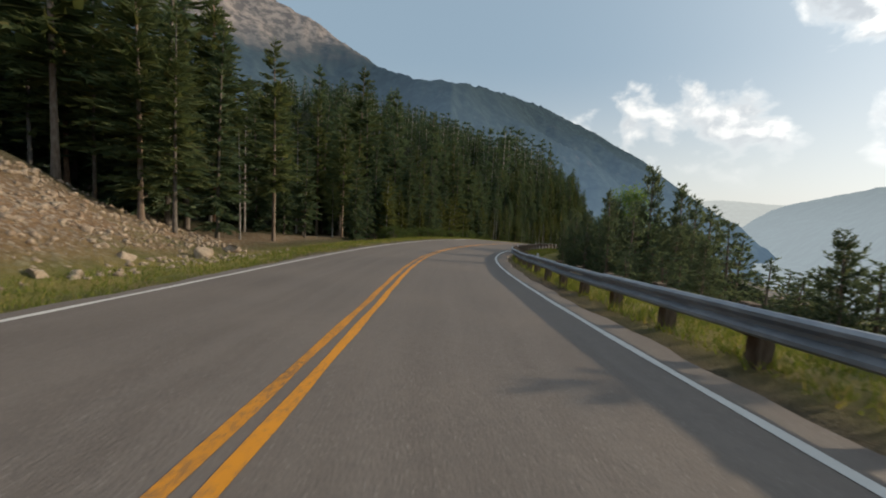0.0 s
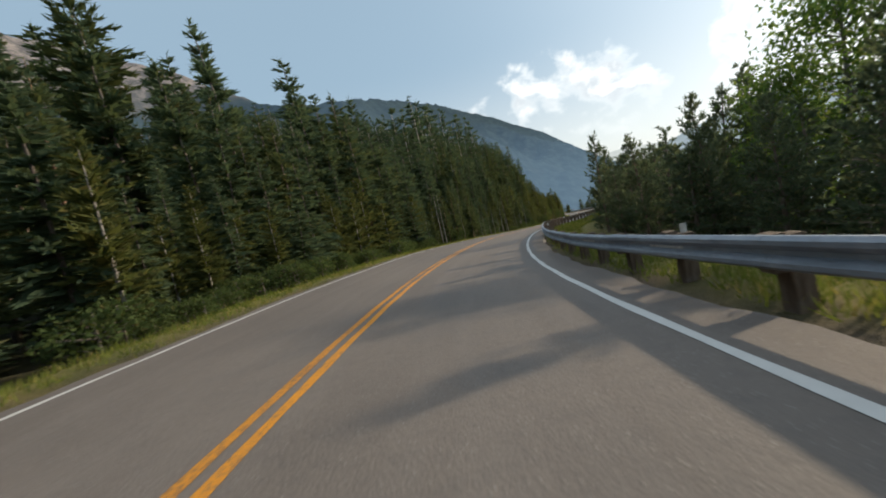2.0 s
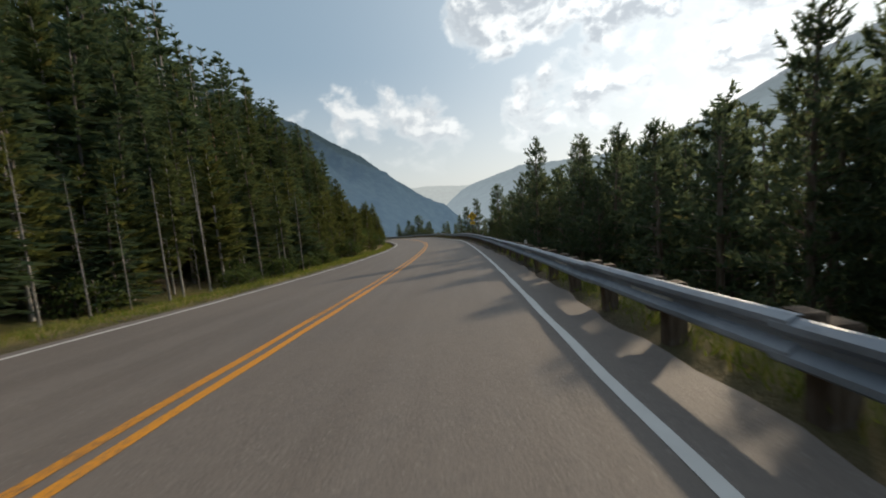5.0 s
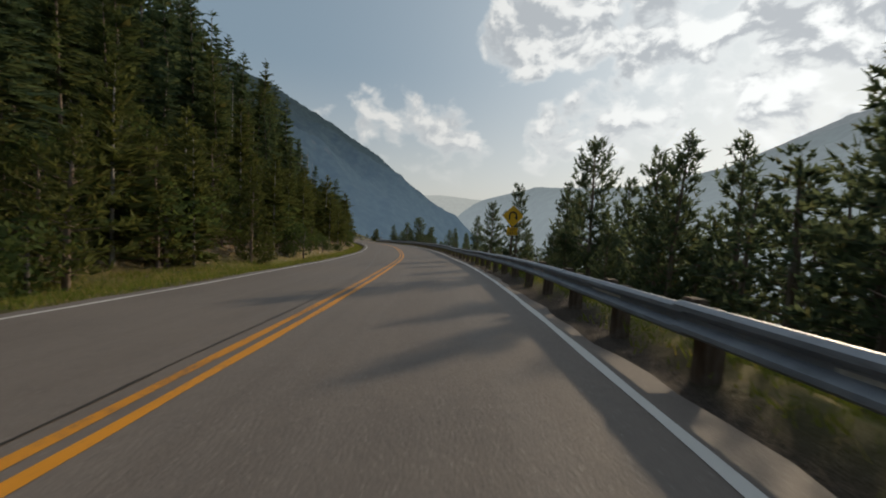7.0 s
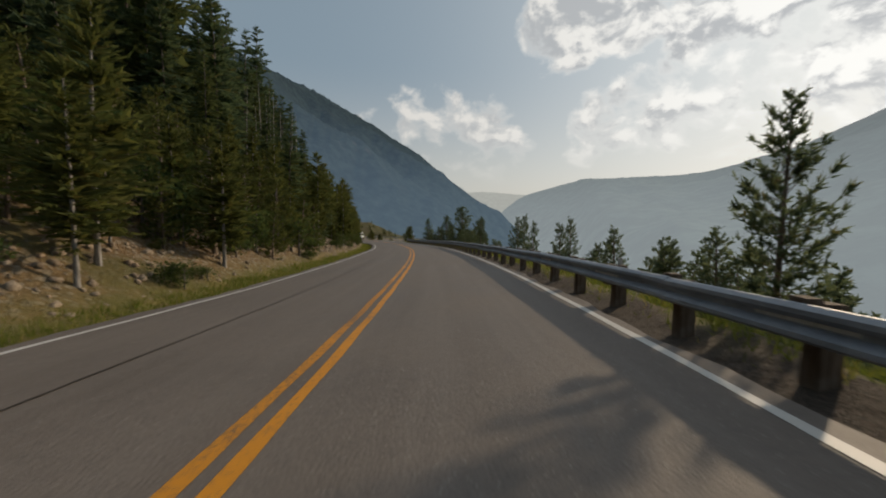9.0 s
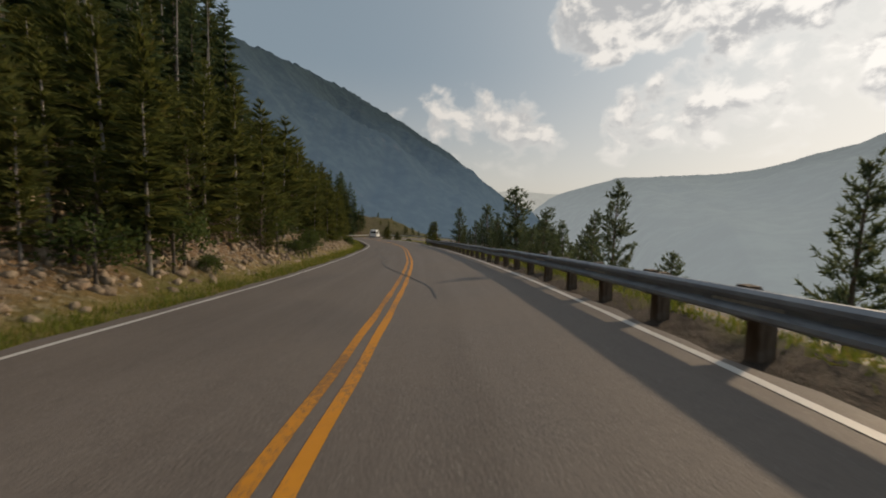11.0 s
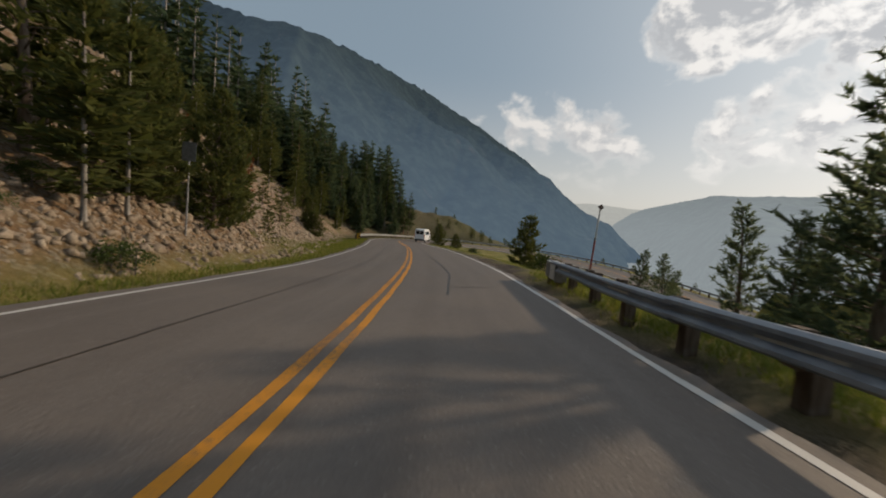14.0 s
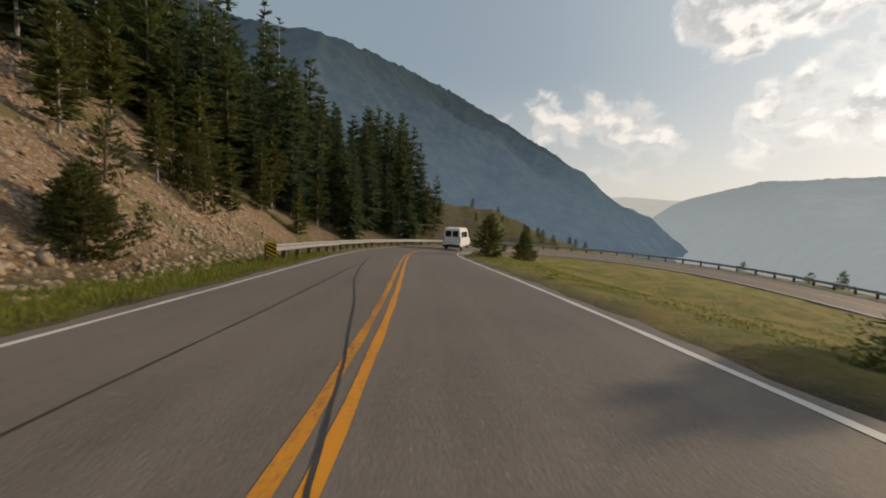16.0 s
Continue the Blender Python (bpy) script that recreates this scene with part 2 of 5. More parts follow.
def mat_plain(name, colour, rough=0.6, metal=0.0, grain=12.0, amount=0.3):
    def f(n, c):
        v = n.noise(grain, 5.0, 0.65, c)
        return n.mix(n.ramp(v, 0.3, 0.7), colour, tuple(x * (1 - amount) for x in colour)), v
    return surface(name, f, rough, metal, 0.2, 0.005)


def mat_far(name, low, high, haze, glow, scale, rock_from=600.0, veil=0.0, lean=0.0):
    """Distant slopes of forest and rock, with smoke haze painted on as emission."""
    m = bpy.data.materials.new(name)
    m.use_nodes = True
    n = Net(m.node_tree)
    p = world_coord(n)
    v, w = n.noise(scale, 8.0, 0.62, p), n.noise(scale * 6, 6.0, 0.7, p)
    sep = n.add("ShaderNodeSeparateXYZ")
    n.put(sep.inputs[0], p)
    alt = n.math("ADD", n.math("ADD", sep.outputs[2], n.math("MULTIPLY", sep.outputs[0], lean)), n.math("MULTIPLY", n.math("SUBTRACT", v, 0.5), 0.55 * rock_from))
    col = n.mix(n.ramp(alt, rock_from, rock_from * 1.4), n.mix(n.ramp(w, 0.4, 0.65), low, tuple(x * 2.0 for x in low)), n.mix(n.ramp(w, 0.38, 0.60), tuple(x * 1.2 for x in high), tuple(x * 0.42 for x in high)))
    chute = n.noise(scale * 2.2, 6.0, 0.66, n.scaled(p, (1.0, 1.0, 0.45)), 0.6)
    col = n.mix(n.ramp(chute, 0.60, 0.72, 0, 0.32), col, tuple(x * 0.55 for x in high))
    d = n.add("ShaderNodeBsdfDiffuse")
    n.put(d.inputs[0], col)
    # haze put into the material as glow, stronger towards the valley floor
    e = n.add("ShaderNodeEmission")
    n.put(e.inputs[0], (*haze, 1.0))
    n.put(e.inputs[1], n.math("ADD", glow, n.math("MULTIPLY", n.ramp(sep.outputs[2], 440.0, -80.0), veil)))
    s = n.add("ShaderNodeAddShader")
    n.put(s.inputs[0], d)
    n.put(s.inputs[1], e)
    n.put(n.add("ShaderNodeOutputMaterial").inputs[0], s)
    return m


ASPHALT, GROUND = mat_asphalt(), mat_ground()
YELLOW = mat_paint("yellow_paint", (0.66, 0.275, 0.018), (0.13, 0.10, 0.07), 0.77)
YELLOW_WORN = mat_paint("worn_yellow_paint", (0.62, 0.26, 0.02), (0.10, 0.08, 0.06), 0.72)
WHITE = mat_paint("white_paint", (0.62, 0.61, 0.58), (0.18, 0.17, 0.16), 0.90)
TAR = mat_plain("tar_seal", (0.056, 0.051, 0.047), 0.45, 0, 6.0, 0.4)
STEEL = mat_steel()
POST_WOOD = mat_bark("weathered_timber", (0.085, 0.058, 0.038), (0.16, 0.12, 0.088))
BARK_PINE = mat_bark("pine_bark", (0.12, 0.085, 0.06), (0.22, 0.175, 0.14))
BARK_GREY = mat_bark("grey_bark", (0.17, 0.155, 0.14), (0.33, 0.31, 0.285))
BARK_RED = mat_bark("red_pine_bark", (0.17, 0.095, 0.058), (0.26, 0.165, 0.105))
BARK_DARK = mat_bark("fir_bark", (0.085, 0.070, 0.058), (0.16, 0.14, 0.12))
FIR = mat_needles("fir_needles", (0.066, 0.100, 0.062), (0.142, 0.182, 0.105))
FOREST_PINE = mat_needles("forest_pine_needles", (0.068, 0.095, 0.045), (0.160, 0.182, 0.080))
PINE = mat_needles("pine_needles", (0.078, 0.108, 0.078), (0.170, 0.205, 0.130), thin=0.6)
YOUNG = mat_needles("young_needles", (0.070, 0.088, 0.032), (0.172, 0.178, 0.064))
BROWN = mat_needles("dead_needles", (0.17, 0.062, 0.030), (0.30, 0.11, 0.052), (0.14, 0.08, 0.04))
LEAF = mat_needles("poplar_leaves", (0.101, 0.176, 0.049), (0.243, 0.324, 0.095), (0.216, 0.230, 0.068), thin=0.675)
SHRUB = mat_needles("shrub_leaves", (0.056, 0.084, 0.032), (0.128, 0.162, 0.060))
BLADE = mat_needles("grass_blades", (0.135, 0.175, 0.036), (0.275, 0.285, 0.080), (0.40, 0.29, 0.13), 0.2)
ROCK = mat_rock("talus_rock", (0.31, 0.24, 0.17), (0.54, 0.46, 0.355), (0.30, 0.18, 0.105))
# far slopes, each with its haze colour and glow painted in
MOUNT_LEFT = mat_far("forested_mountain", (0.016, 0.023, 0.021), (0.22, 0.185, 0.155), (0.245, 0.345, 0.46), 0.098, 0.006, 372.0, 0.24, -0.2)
MOUNT_RIGHT = mat_far("painted_haze_mountain", (0.030, 0.040, 0.032), (0.10, 0.095, 0.085), (0.60, 0.655, 0.68), 0.33, 0.003, 400.0, 0.14)
MOUNT_FAR = mat_far("painted_haze_ridge", (0.04, 0.05, 0.04), (0.09, 0.09, 0.085), (0.74, 0.72, 0.66), 0.62, 0.003)


# ---- mesh helpers ----
def mesh_object(name, verts, faces, material, parent=None, label="", smooth=False):
    me = bpy.data.meshes.new(name)
    me.from_pydata([tuple(v) for v in verts], [], [tuple(f) for f in faces])
    me.materials.append(material)
    if smooth:
        me.polygons.foreach_set("use_smooth", [True] * len(me.polygons))
    me.update()
    ob = new(name, me)
    if parent is not None:
        ob.parent = parent
    if label:
        ob["label"] = label
    return ob


def part(name, bm, material, parent, label=""):
    """Links a bmesh as one mesh object under a thing or a part."""
    me = bpy.data.meshes.new(name)
    bm.to_mesh(me)
    bm.free()
    me.materials.append(material)
    ob = new(name, me)
    if parent is not None:
        ob.parent = parent
    if label:
        ob["label"] = label
    return ob


def box(bm, size, m=Matrix.Identity(4), bevel=0.0):
    made = bmesh.ops.create_cube(bm, size=1.0, matrix=m @ Matrix.Diagonal((*size, 1)))
    if bevel:
        edges = list({e for v in made["verts"] for e in v.link_edges})
        bmesh.ops.bevel(bm, geom=edges, offset=bevel, segments=2, affect="EDGES")
    return made


def tube(bm, r0, r1, depth, m=Matrix.Identity(4), seg=12):
    return bmesh.ops.create_cone(bm, cap_ends=True, segments=seg, radius1=r0, radius2=r1, depth=depth, matrix=m)


# ---- road alignment: curvature, grade and crossfall every 10 m from s = -30 ----
KAP = ([-0.000457, -0.000457, -0.000457, -0.000457, -0.003638, -0.013007, -0.008374, -0.011414, -0.010451, -0.013829, -0.008631, 0.002333, 0.001412,
    0.003028, 0.003963, 0.002834, 0.006025, 0.001464, 0.003877, 0.002538, 0.003717, 0.003739, 0.001526, 0.004419, 0.00199, 0.006425, 0.000971,
    0.006277, 0.0005, -0.004, -0.012, -0.02, -0.035, -0.05, -0.052, -0.052, -0.052, -0.03, -0.005] + [0.0] * 29)
GRADE = ([-0.0652, -0.0652, -0.06608, -0.06788, -0.05144, -0.04447, -0.04519, -0.04484, -0.0405, -0.06585, -0.0719, -0.06498, -0.05923, -0.05252,
    -0.05362, -0.06482, -0.05577, -0.05336, -0.05278, -0.05467, -0.05945, -0.0579, -0.05473, -0.06111, -0.05418, -0.05041, -0.04691, -0.0484, -0.05,
    -0.055, -0.057, -0.057, -0.055, -0.05] + [-0.05] * 34)
BANK = ([0.0013, 0.0013, 0.0014, 0.0017, -0.0098, -0.0182, -0.0419, -0.067, -0.0658, -0.0418, -0.0344, -0.0072, 0.0097, 0.0197, 0.0328, 0.0307,
    0.0228, 0.0459, 0.0395, 0.0312, 0.0345, 0.0217, 0.015, 0.0154, 0.0094, 0.0372, 0.0361, 0.0176, 0.004, -0.01, -0.02, -0.03, -0.04, -0.05, -0.05,
    -0.05, -0.04, -0.03] + [-0.02] * 30)
HEAD0, S_BEGIN, S_END, DS = -0.064869, -30.0, 640.0, 0.5
LANE_R, LANE_L = 3.5, 3.766
S = np.arange(S_BEGIN, S_END + DS / 2, DS)
knots = S_BEGIN + 10.0 * np.arange(len(KAP))
kap, grade, bank = (np.interp(S, knots, a) for a in (KAP, GRADE, BANK))


def summed(a):
    return np.concatenate([[0.0], np.cumsum((a[1:] + a[:-1]) / 2 * DS)])


zero = int(-S_BEGIN / DS)
head = summed(kap)
head += HEAD0 - head[zero]
CX, CY, CZ = summed(-np.sin(head)), summed(np.cos(head)), summed(grade)
CX, CY, CZ = CX - CX[zero], CY - CY[zero], CZ - CZ[zero]
NX, NY = np.cos(head), np.sin(head)


def on(s, l, dz=0.0):
    """World points at s along the road and l to the right of its centre line."""
    s, l = np.broadcast_arrays(np.asarray(s, float), np.asarray(l, float))
    g = lambda a: np.interp(s, S, a)
    return np.stack([g(CX) + l * g(NX), g(CY) + l * g(NY), g(CZ) + l * g(bank) + dz], -1)


def heading(s):
    return float(np.interp(s, S, head))


def frame_at(s, l, dz=0.0):
    """Pose on the road: x to the right, y along it, z up."""
    return Matrix.Translation(on(s, l, dz)) @ Matrix.Rotation(heading(s), 4, "Z")


# ---- ground: one sheet from the road to the horizon ----
def side_profile(s, l):
    """Height beside the road: verge and hillside uphill, shoulder and slope downhill."""
    a0 = np.interp(s, [-30, 8, 22, 85, 100, 114, 121, 130, 205, 218, 230, 240, 250, 285, 310, 330], [7.0, 7.0, 9.5, 9.0, 8.8, 7.9, 6.7, 5.9, 5.8, 6.2, 7.4, 8.8, 9.0, 9.5, 8.0, 6.5])
    m = np.interp(s, [-30, 13, 22, 80, 100, 150, 185, 250, 270, 285, 300, 304, 308, 312, 316, 320, 325, 330, 338], [0.62, 0.55, 0.05, 0.10, 0.50, 0.60, 0.72, 0.78, 0.72, 0.58, 0.62, 0.60, 0.52, 0.32, 0.10, -0.08, -0.26, -0.4, -0.5])
    r0 = np.interp(s, [-30, 80, 120, 400], [5.8, 5.4, 5.0, 5.0])
    mr = np.interp(s, [-30, 60, 90, 120, 195, 222], [0.22, 0.26, 0.36, 0.52, 0.45, 0.0])
    left = np.maximum(-l - a0, 0.0)
    left = np.where(m > 0, 60 * np.tanh(m * left / 60), -110 * np.tanh(-m * left / 110))
    # the spur past the bend is a short nose that drops away behind
    left = left - np.clip((s - 290) / 14, 0, 1) * 70 * np.tanh(0.95 * np.maximum(-l - a0 - 13, 0.0) / 70)
    ditch = -0.22 * np.exp(-(((-l - a0 + 1.6) / 1.6) ** 2)) * (l < 0)
    right = -110 * np.tanh(mr * np.maximum(l - r0, 0.0) / 110)
    return np.where(l < 0, left + ditch, right)


RS = slice(0, len(S), 4)


def road_coords(x, y):
    """Nearest s and l, distance, and a road height blended from all that is near."""
    x, y = np.ravel(x), np.ravel(y)
    s, l, z, dist = (np.empty(len(x)) for _ in range(4))
    rx, ry, rz, rnx, rny, rs, rk = CX[RS], CY[RS], CZ[RS], NX[RS], NY[RS], S[RS], kap[RS]
    for i in range(0, len(x), 4000):
        q = slice(i, i + 4000)
        dx, dy = x[q, None] - rx, y[q, None] - ry
        d2 = dx * dx + dy * dy
        k = d2.argmin(1)
        j = np.arange(len(k))
        l[q] = dx[j, k] * rnx[k] + dy[j, k] * rny[k]
        s[q] = rs[k] + np.clip((-dx[j, k] * rny[k] + dy[j, k] * rnx[k]) / np.maximum(1 + rk[k] * l[q], 0.3), -1.0, 1.0)
        dist[q] = np.sqrt(d2[j, k])
        w = 1.0 / (d2 + 4.0) ** 2
        blend = (w * rz).sum(1) / w.sum(1)
        near = np.interp(s[q], S, CZ) + np.clip(l[q], -6, 6) * np.interp(s[q], S, bank)
        even = 1.0 / (d2 + 4.0) ** 1.12
        fall = (even * rz).sum(1) / even.sum(1)
        isle = np.clip((s[q] - 212) / 14, 0, 1) * (l[q] > 0)
        blend = blend * (1 - isle) + fall * isle
        t = np.clip((dist[q] - 6 + 1.5 * isle) / (8 - 2 * isle), 0, 1)
        z[q] = near * (1 - t) + blend * t
    return s, l, z, dist


def lumps(x, y, dist):
    """Roughness of the ground, more of it further from the road."""
    out = np.empty(len(x))
    amp = np.clip((dist - 5.5) / 14, 0, 1)
    for i in range(len(x)):
        if amp[i] <= 0:
            out[i] = 0.0
            continue
        a, b = float(x[i]), float(y[i])
        out[i] = amp[i] * (1.1 * noise.noise((a / 9, b / 9, 0.3)) + 0.6 * noise.noise((a / 2.9, b / 2.9, 4.0)) + (5.0 * noise.noise((a / 60, b / 60, 7.0)) if dist[i] > 30 else 0.0))
    return out


def ground_height(x, y):
    s, l, z, dist = road_coords(x, y)
    z = z + side_profile(s, l)
    # the slope below the upper road runs out onto the bench of the lower one
    fx, fy = np.ravel(x), np.ravel(y)
    low = (l > 0) & (dist > 10) & (s < 222) | (l > 0) & (s > 395)
    if low.any():
        k = slice(int((330 - S_BEGIN) / DS), None, 8)
        up = slice(0, int((222 - S_BEGIN) / DS), 8)
        ids = np.nonzero(low)[0]
        for i in range(0, len(ids), 4000):
            q = ids[i:i + 4000]
            lower = s[q] < 222
            for pick, sel in ((k, q[lower]), (up, q[~lower])):
                if len(sel) == 0:
                    continue
                d = np.hypot(fx[sel, None] - CX[pick], fy[sel, None] - CY[pick])
                j = d.argmin(1)
                near = d[np.arange(len(j)), j]
                other = CZ[pick][j] + side_profile(S[pick][j], near) - (0.15 * np.maximum(near - 60, 0))
                z[sel] += np.maximum(other - z[sel], 0.0) * np.clip((dist[sel] - 10) / 12, 0, 1)
    z = np.where(dist > 400, z * np.clip(1 - (dist - 400) / 1500, 0, 1) + -120 * np.clip((dist - 400) / 1500, 0, 1), z)
    z = z + lumps(np.ravel(x), np.ravel(y), dist)
    return np.where(dist < 4.6, z - 0.14, z), s, l, dist


def axis(a, b, fine, far, grow=1.22):
    mid = list(np.arange(a, b, fine))
    step, lo, hi = fine, [], []
    p = a
    while p > -far:
        step *= grow
        p -= step
        lo.append(p)
    step, p = fine, mid[-1]
    while p < far:
        step *= grow
        p += step
        hi.append(p)
    return np.array(lo[::-1] + mid + hi)


def build_ground():
    xs, ys = axis(-45, 185, 1.05, 4800), axis(-15, 310, 1.05, 4800)
    gx, gy = np.meshgrid(xs, ys)
    z, s, l, dist = ground_height(gx, gy)
    nx, ny = len(xs), len(ys)
    verts = np.stack([gx.ravel(), gy.ravel(), z], 1)
    i = (np.arange(ny - 1)[:, None] * nx + np.arange(nx - 1)).ravel()
    faces = np.stack([i, i + 1, i + nx + 1, i + nx], 1)
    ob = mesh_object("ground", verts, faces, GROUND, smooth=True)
    # cover: grass on the verges and island, scree on the cuttings, gravel on the shoulders
    steep = np.interp(s, [-30, 12, 20, 30, 38, 112, 140, 175, 265, 290, 310, 322, 335], [1, 1, 0.9, 0.7, 0, 0.8, 0.85, 1, 1, 0.35, 0.5, 0.35, 0.1])
    a = -l
    start = np.interp(s, [-30, 8, 22, 85, 100, 114, 121, 130, 205, 218, 230, 240, 250, 285, 310, 330], [6.8, 6.8, 9.0, 8.6, 8.4, 7.5, 6.3, 5.5, 5.4, 5.8, 7.0, 8.4, 8.6, 9.0, 7.5, 6.5])
    top = np.interp(s, [-30, 20, 100, 150, 190, 250, 280, 310, 330], [16, 16, 17, 20, 28, 44, 26, 40, 30])
    scree = steep * np.clip((a - start) / 1.2, 0, 1) * np.clip((top - a) / 6, 0, 1) * (l < 0)
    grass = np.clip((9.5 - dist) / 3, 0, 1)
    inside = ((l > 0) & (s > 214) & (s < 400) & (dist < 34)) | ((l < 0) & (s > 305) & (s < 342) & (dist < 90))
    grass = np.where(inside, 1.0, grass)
    edge = np.where(l < 0, 4.75, np.interp(s, [-30, 90, 130, 200, 212, 219, 224, 232, 240, 290], [4.75, 4.85, 5.15, 4.9, 4.5, 4.6, 5.3, 4.9, 4.35, 4.3]))
    spur = (l < 0) & (s > 288) & (s < 342) & (dist > 8)
    grass, scree = np.where(spur, np.interp(s, [300, 306, 310], [0.10, 0.12, 0.22]), grass), np.where(spur, np.interp(s, [298, 306, 311], [0.22, 0.18, 0.06]), scree)
    gravel = np.clip((edge + 0.25 - dist) / 0.5, 0, 1)
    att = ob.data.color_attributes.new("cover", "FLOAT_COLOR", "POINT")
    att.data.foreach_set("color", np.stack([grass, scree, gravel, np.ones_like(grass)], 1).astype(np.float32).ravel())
    tagged(ob, "mountain ground with grassy verge, brown scree cutting and forest floor", "ground", kind="structure")
    return ob


build_ground()


def ribbon(s0, s1, l0, l1, dz, step=1.0, cols=1):
    """Strip on the road between two offsets (numbers or functions of s)."""
    ss = np.linspace(s0, s1, max(2, int(round((s1 - s0) / step)) + 1))
    a = l0(ss) if callable(l0) else np.full(len(ss), l0)
    b = l1(ss) if callable(l1) else np.full(len(ss), l1)
    rows = [on(ss, a + (b - a) * k / cols, dz) for k in range(cols + 1)]
    verts = np.concatenate(rows)
    n = len(ss)
    faces = [(k * n + i, (k + 1) * n + i, (k + 1) * n + i + 1, k * n + i + 1) for k in range(cols) for i in range(n - 1)]
    return verts, faces, ss


def asphalt_right(s):
    return np.interp(s, [-30, 10, 35, 88, 108, 215, 250, 400], [3.95, 4.0, 4.25, 4.25, 3.74, 3.72, 3.80, 4.0]) + 0.05 * np.sin(s * 1.3) + 0.04 * np.sin(s * 3.7 + 1)


def asphalt_left(s):
    return -4.12 + 0.05 * np.sin(s * 1.1) + 0.04 * np.sin(s * 4.1)


def build_road():
    verts, faces, ss = ribbon(S_BEGIN, S_END - 1, asphalt_left, asphalt_right, 0.0, 0.5, 8)
    n = len(ss)
    # broken edge going down into the verge
    lo_l, lo_r = on(ss, asphalt_left(ss) - 0.08, -0.16), on(ss, asphalt_right(ss) + 0.08, -0.16)
    k = len(verts)
    verts = np.concatenate([verts, lo_l, lo_r])
    faces += [(k + i, i, i + 1, k + i + 1) for i in range(n - 1)] + [(8 * n + i, k + n + i, k + n + i + 1, 8 * n + i + 1) for i in range(n - 1)]
    ob = mesh_object("road", verts, faces, ASPHALT, smooth=False)
    uv = ob.data.uv_layers.new(name="along")
    ls = np.concatenate([np.linspace(-4.1, 4.1, 9).repeat(n), np.full(n, -4.2), np.full(n, 4.2)])
    sv = np.tile(ss, 11)
    idx = np.empty(len(ob.data.loops), dtype=np.int32)
    ob.data.loops.foreach_get("vertex_index", idx)
    uv.data.foreach_set("uv", np.stack([sv[idx], ls[idx]], 1).astype(np.float32).ravel())
    tagged(ob, "grey worn asphalt mountain road with tar-sealed cracks", "road", kind="structure")
    def sway(s):
        return np.interp(s, [0, 7, 13, 41, 49, 56, 64, 85, 104, 119, 128, 163, 178, 186, 194, 203, 210, 218, 300],
                         [-0.05, -0.015, -0.05, -0.04, -0.015, -0.015, -0.06, -0.08, -0.11, -0.09, -0.035, -0.02, -0.005, -0.075, -0.06, -0.005, 0.0, -0.035, -0.03])
    for name, mat, a, b, label in (("yellow_line", YELLOW_WORN, -0.165, -0.055, "worn yellow centre line"), ("yellow_line", YELLOW, 0.055, 0.165, "double yellow centre line"),
                                   ("edge_line", WHITE, LANE_R - 0.055, LANE_R + 0.055, "white edge line"), ("edge_line", WHITE, -LANE_L - 0.05, -LANE_L + 0.05, "white edge line")):
        v, f, _ = ribbon(S_BEGIN, S_END - 1, lambda s, a=a, k=abs(a) < 1: a + k * sway(s) + 0.008 * np.sin(s * 2.1), lambda s, b=b, k=abs(a) < 1: b + k * sway(s) + 0.008 * np.sin(s * 2.6 + 1), 0.005, 0.5)
        mesh_object(name, v, f, mat, ob, label)
    return ob


ROAD = build_road()


# ---- mountains ----
def build_mountain(name, material, azs, els, r_top, r_base, base_el, label, seed, rough=1.0, reach=None, foot=None):
    """Ridge round the valley: azimuth and height of its crest as seen from the road."""
    cols, rows = 440, 46
    a = np.linspace(azs[0], azs[-1], cols)
    order = np.argsort(azs)
    top = np.interp(a, np.array(azs)[order], np.array(els)[order])
    verts = []
    for j in range(rows):
        t = j / (rows - 8)
        back = max(0.0, t - 1.0)
        for i in range(cols):
            az = radians(a[i])
            far = float(np.interp(a[i], *reach)) if reach else r_top
            near = float(np.interp(a[i], *foot)) if foot else r_base
            r = r_base + (far - r_base) * t
            crest = top[i] * far
            low = base_el * r_base
            rise = min(max((r - near) / (far - near), 0.0), 1.0)
            z = low + (crest - low) * rise ** 0.85 - back * (crest - low) * 1.2
            x, y = -math.sin(az) * r, math.cos(az) * r
            gully = noise.fractal((x / 420, y / 420, seed), 0.9, 2.1, 5)
            z += rough * gully * 105 * math.sin(math.pi * min(rise, 1.0)) ** 0.7
            z += rough * 9 * noise.fractal((x / 60, y / 60, seed + 3), 0.8, 2.0, 4) * (0.5 if rise > 0.97 else 1.0)
            z += rough * 0.4 * rise ** 3 * (16 * noise.fractal((x / 110, y / 110, seed + 6), 0.7, 2.1, 5) + 13 * noise.noise((x / 26, y / 26, seed + 8)) + 8 * abs(noise.noise((x / 55, y / 55, seed + 11))))
            verts.append((x, y, z))
    faces = [(j * cols + i, j * cols + i + 1, (j + 1) * cols + i + 1, (j + 1) * cols + i) for j in range(rows - 1) for i in range(cols - 1)]
    ob = mesh_object(name, verts, faces, material, smooth=True)
    return tagged(ob, label, "mountain", kind="structure")


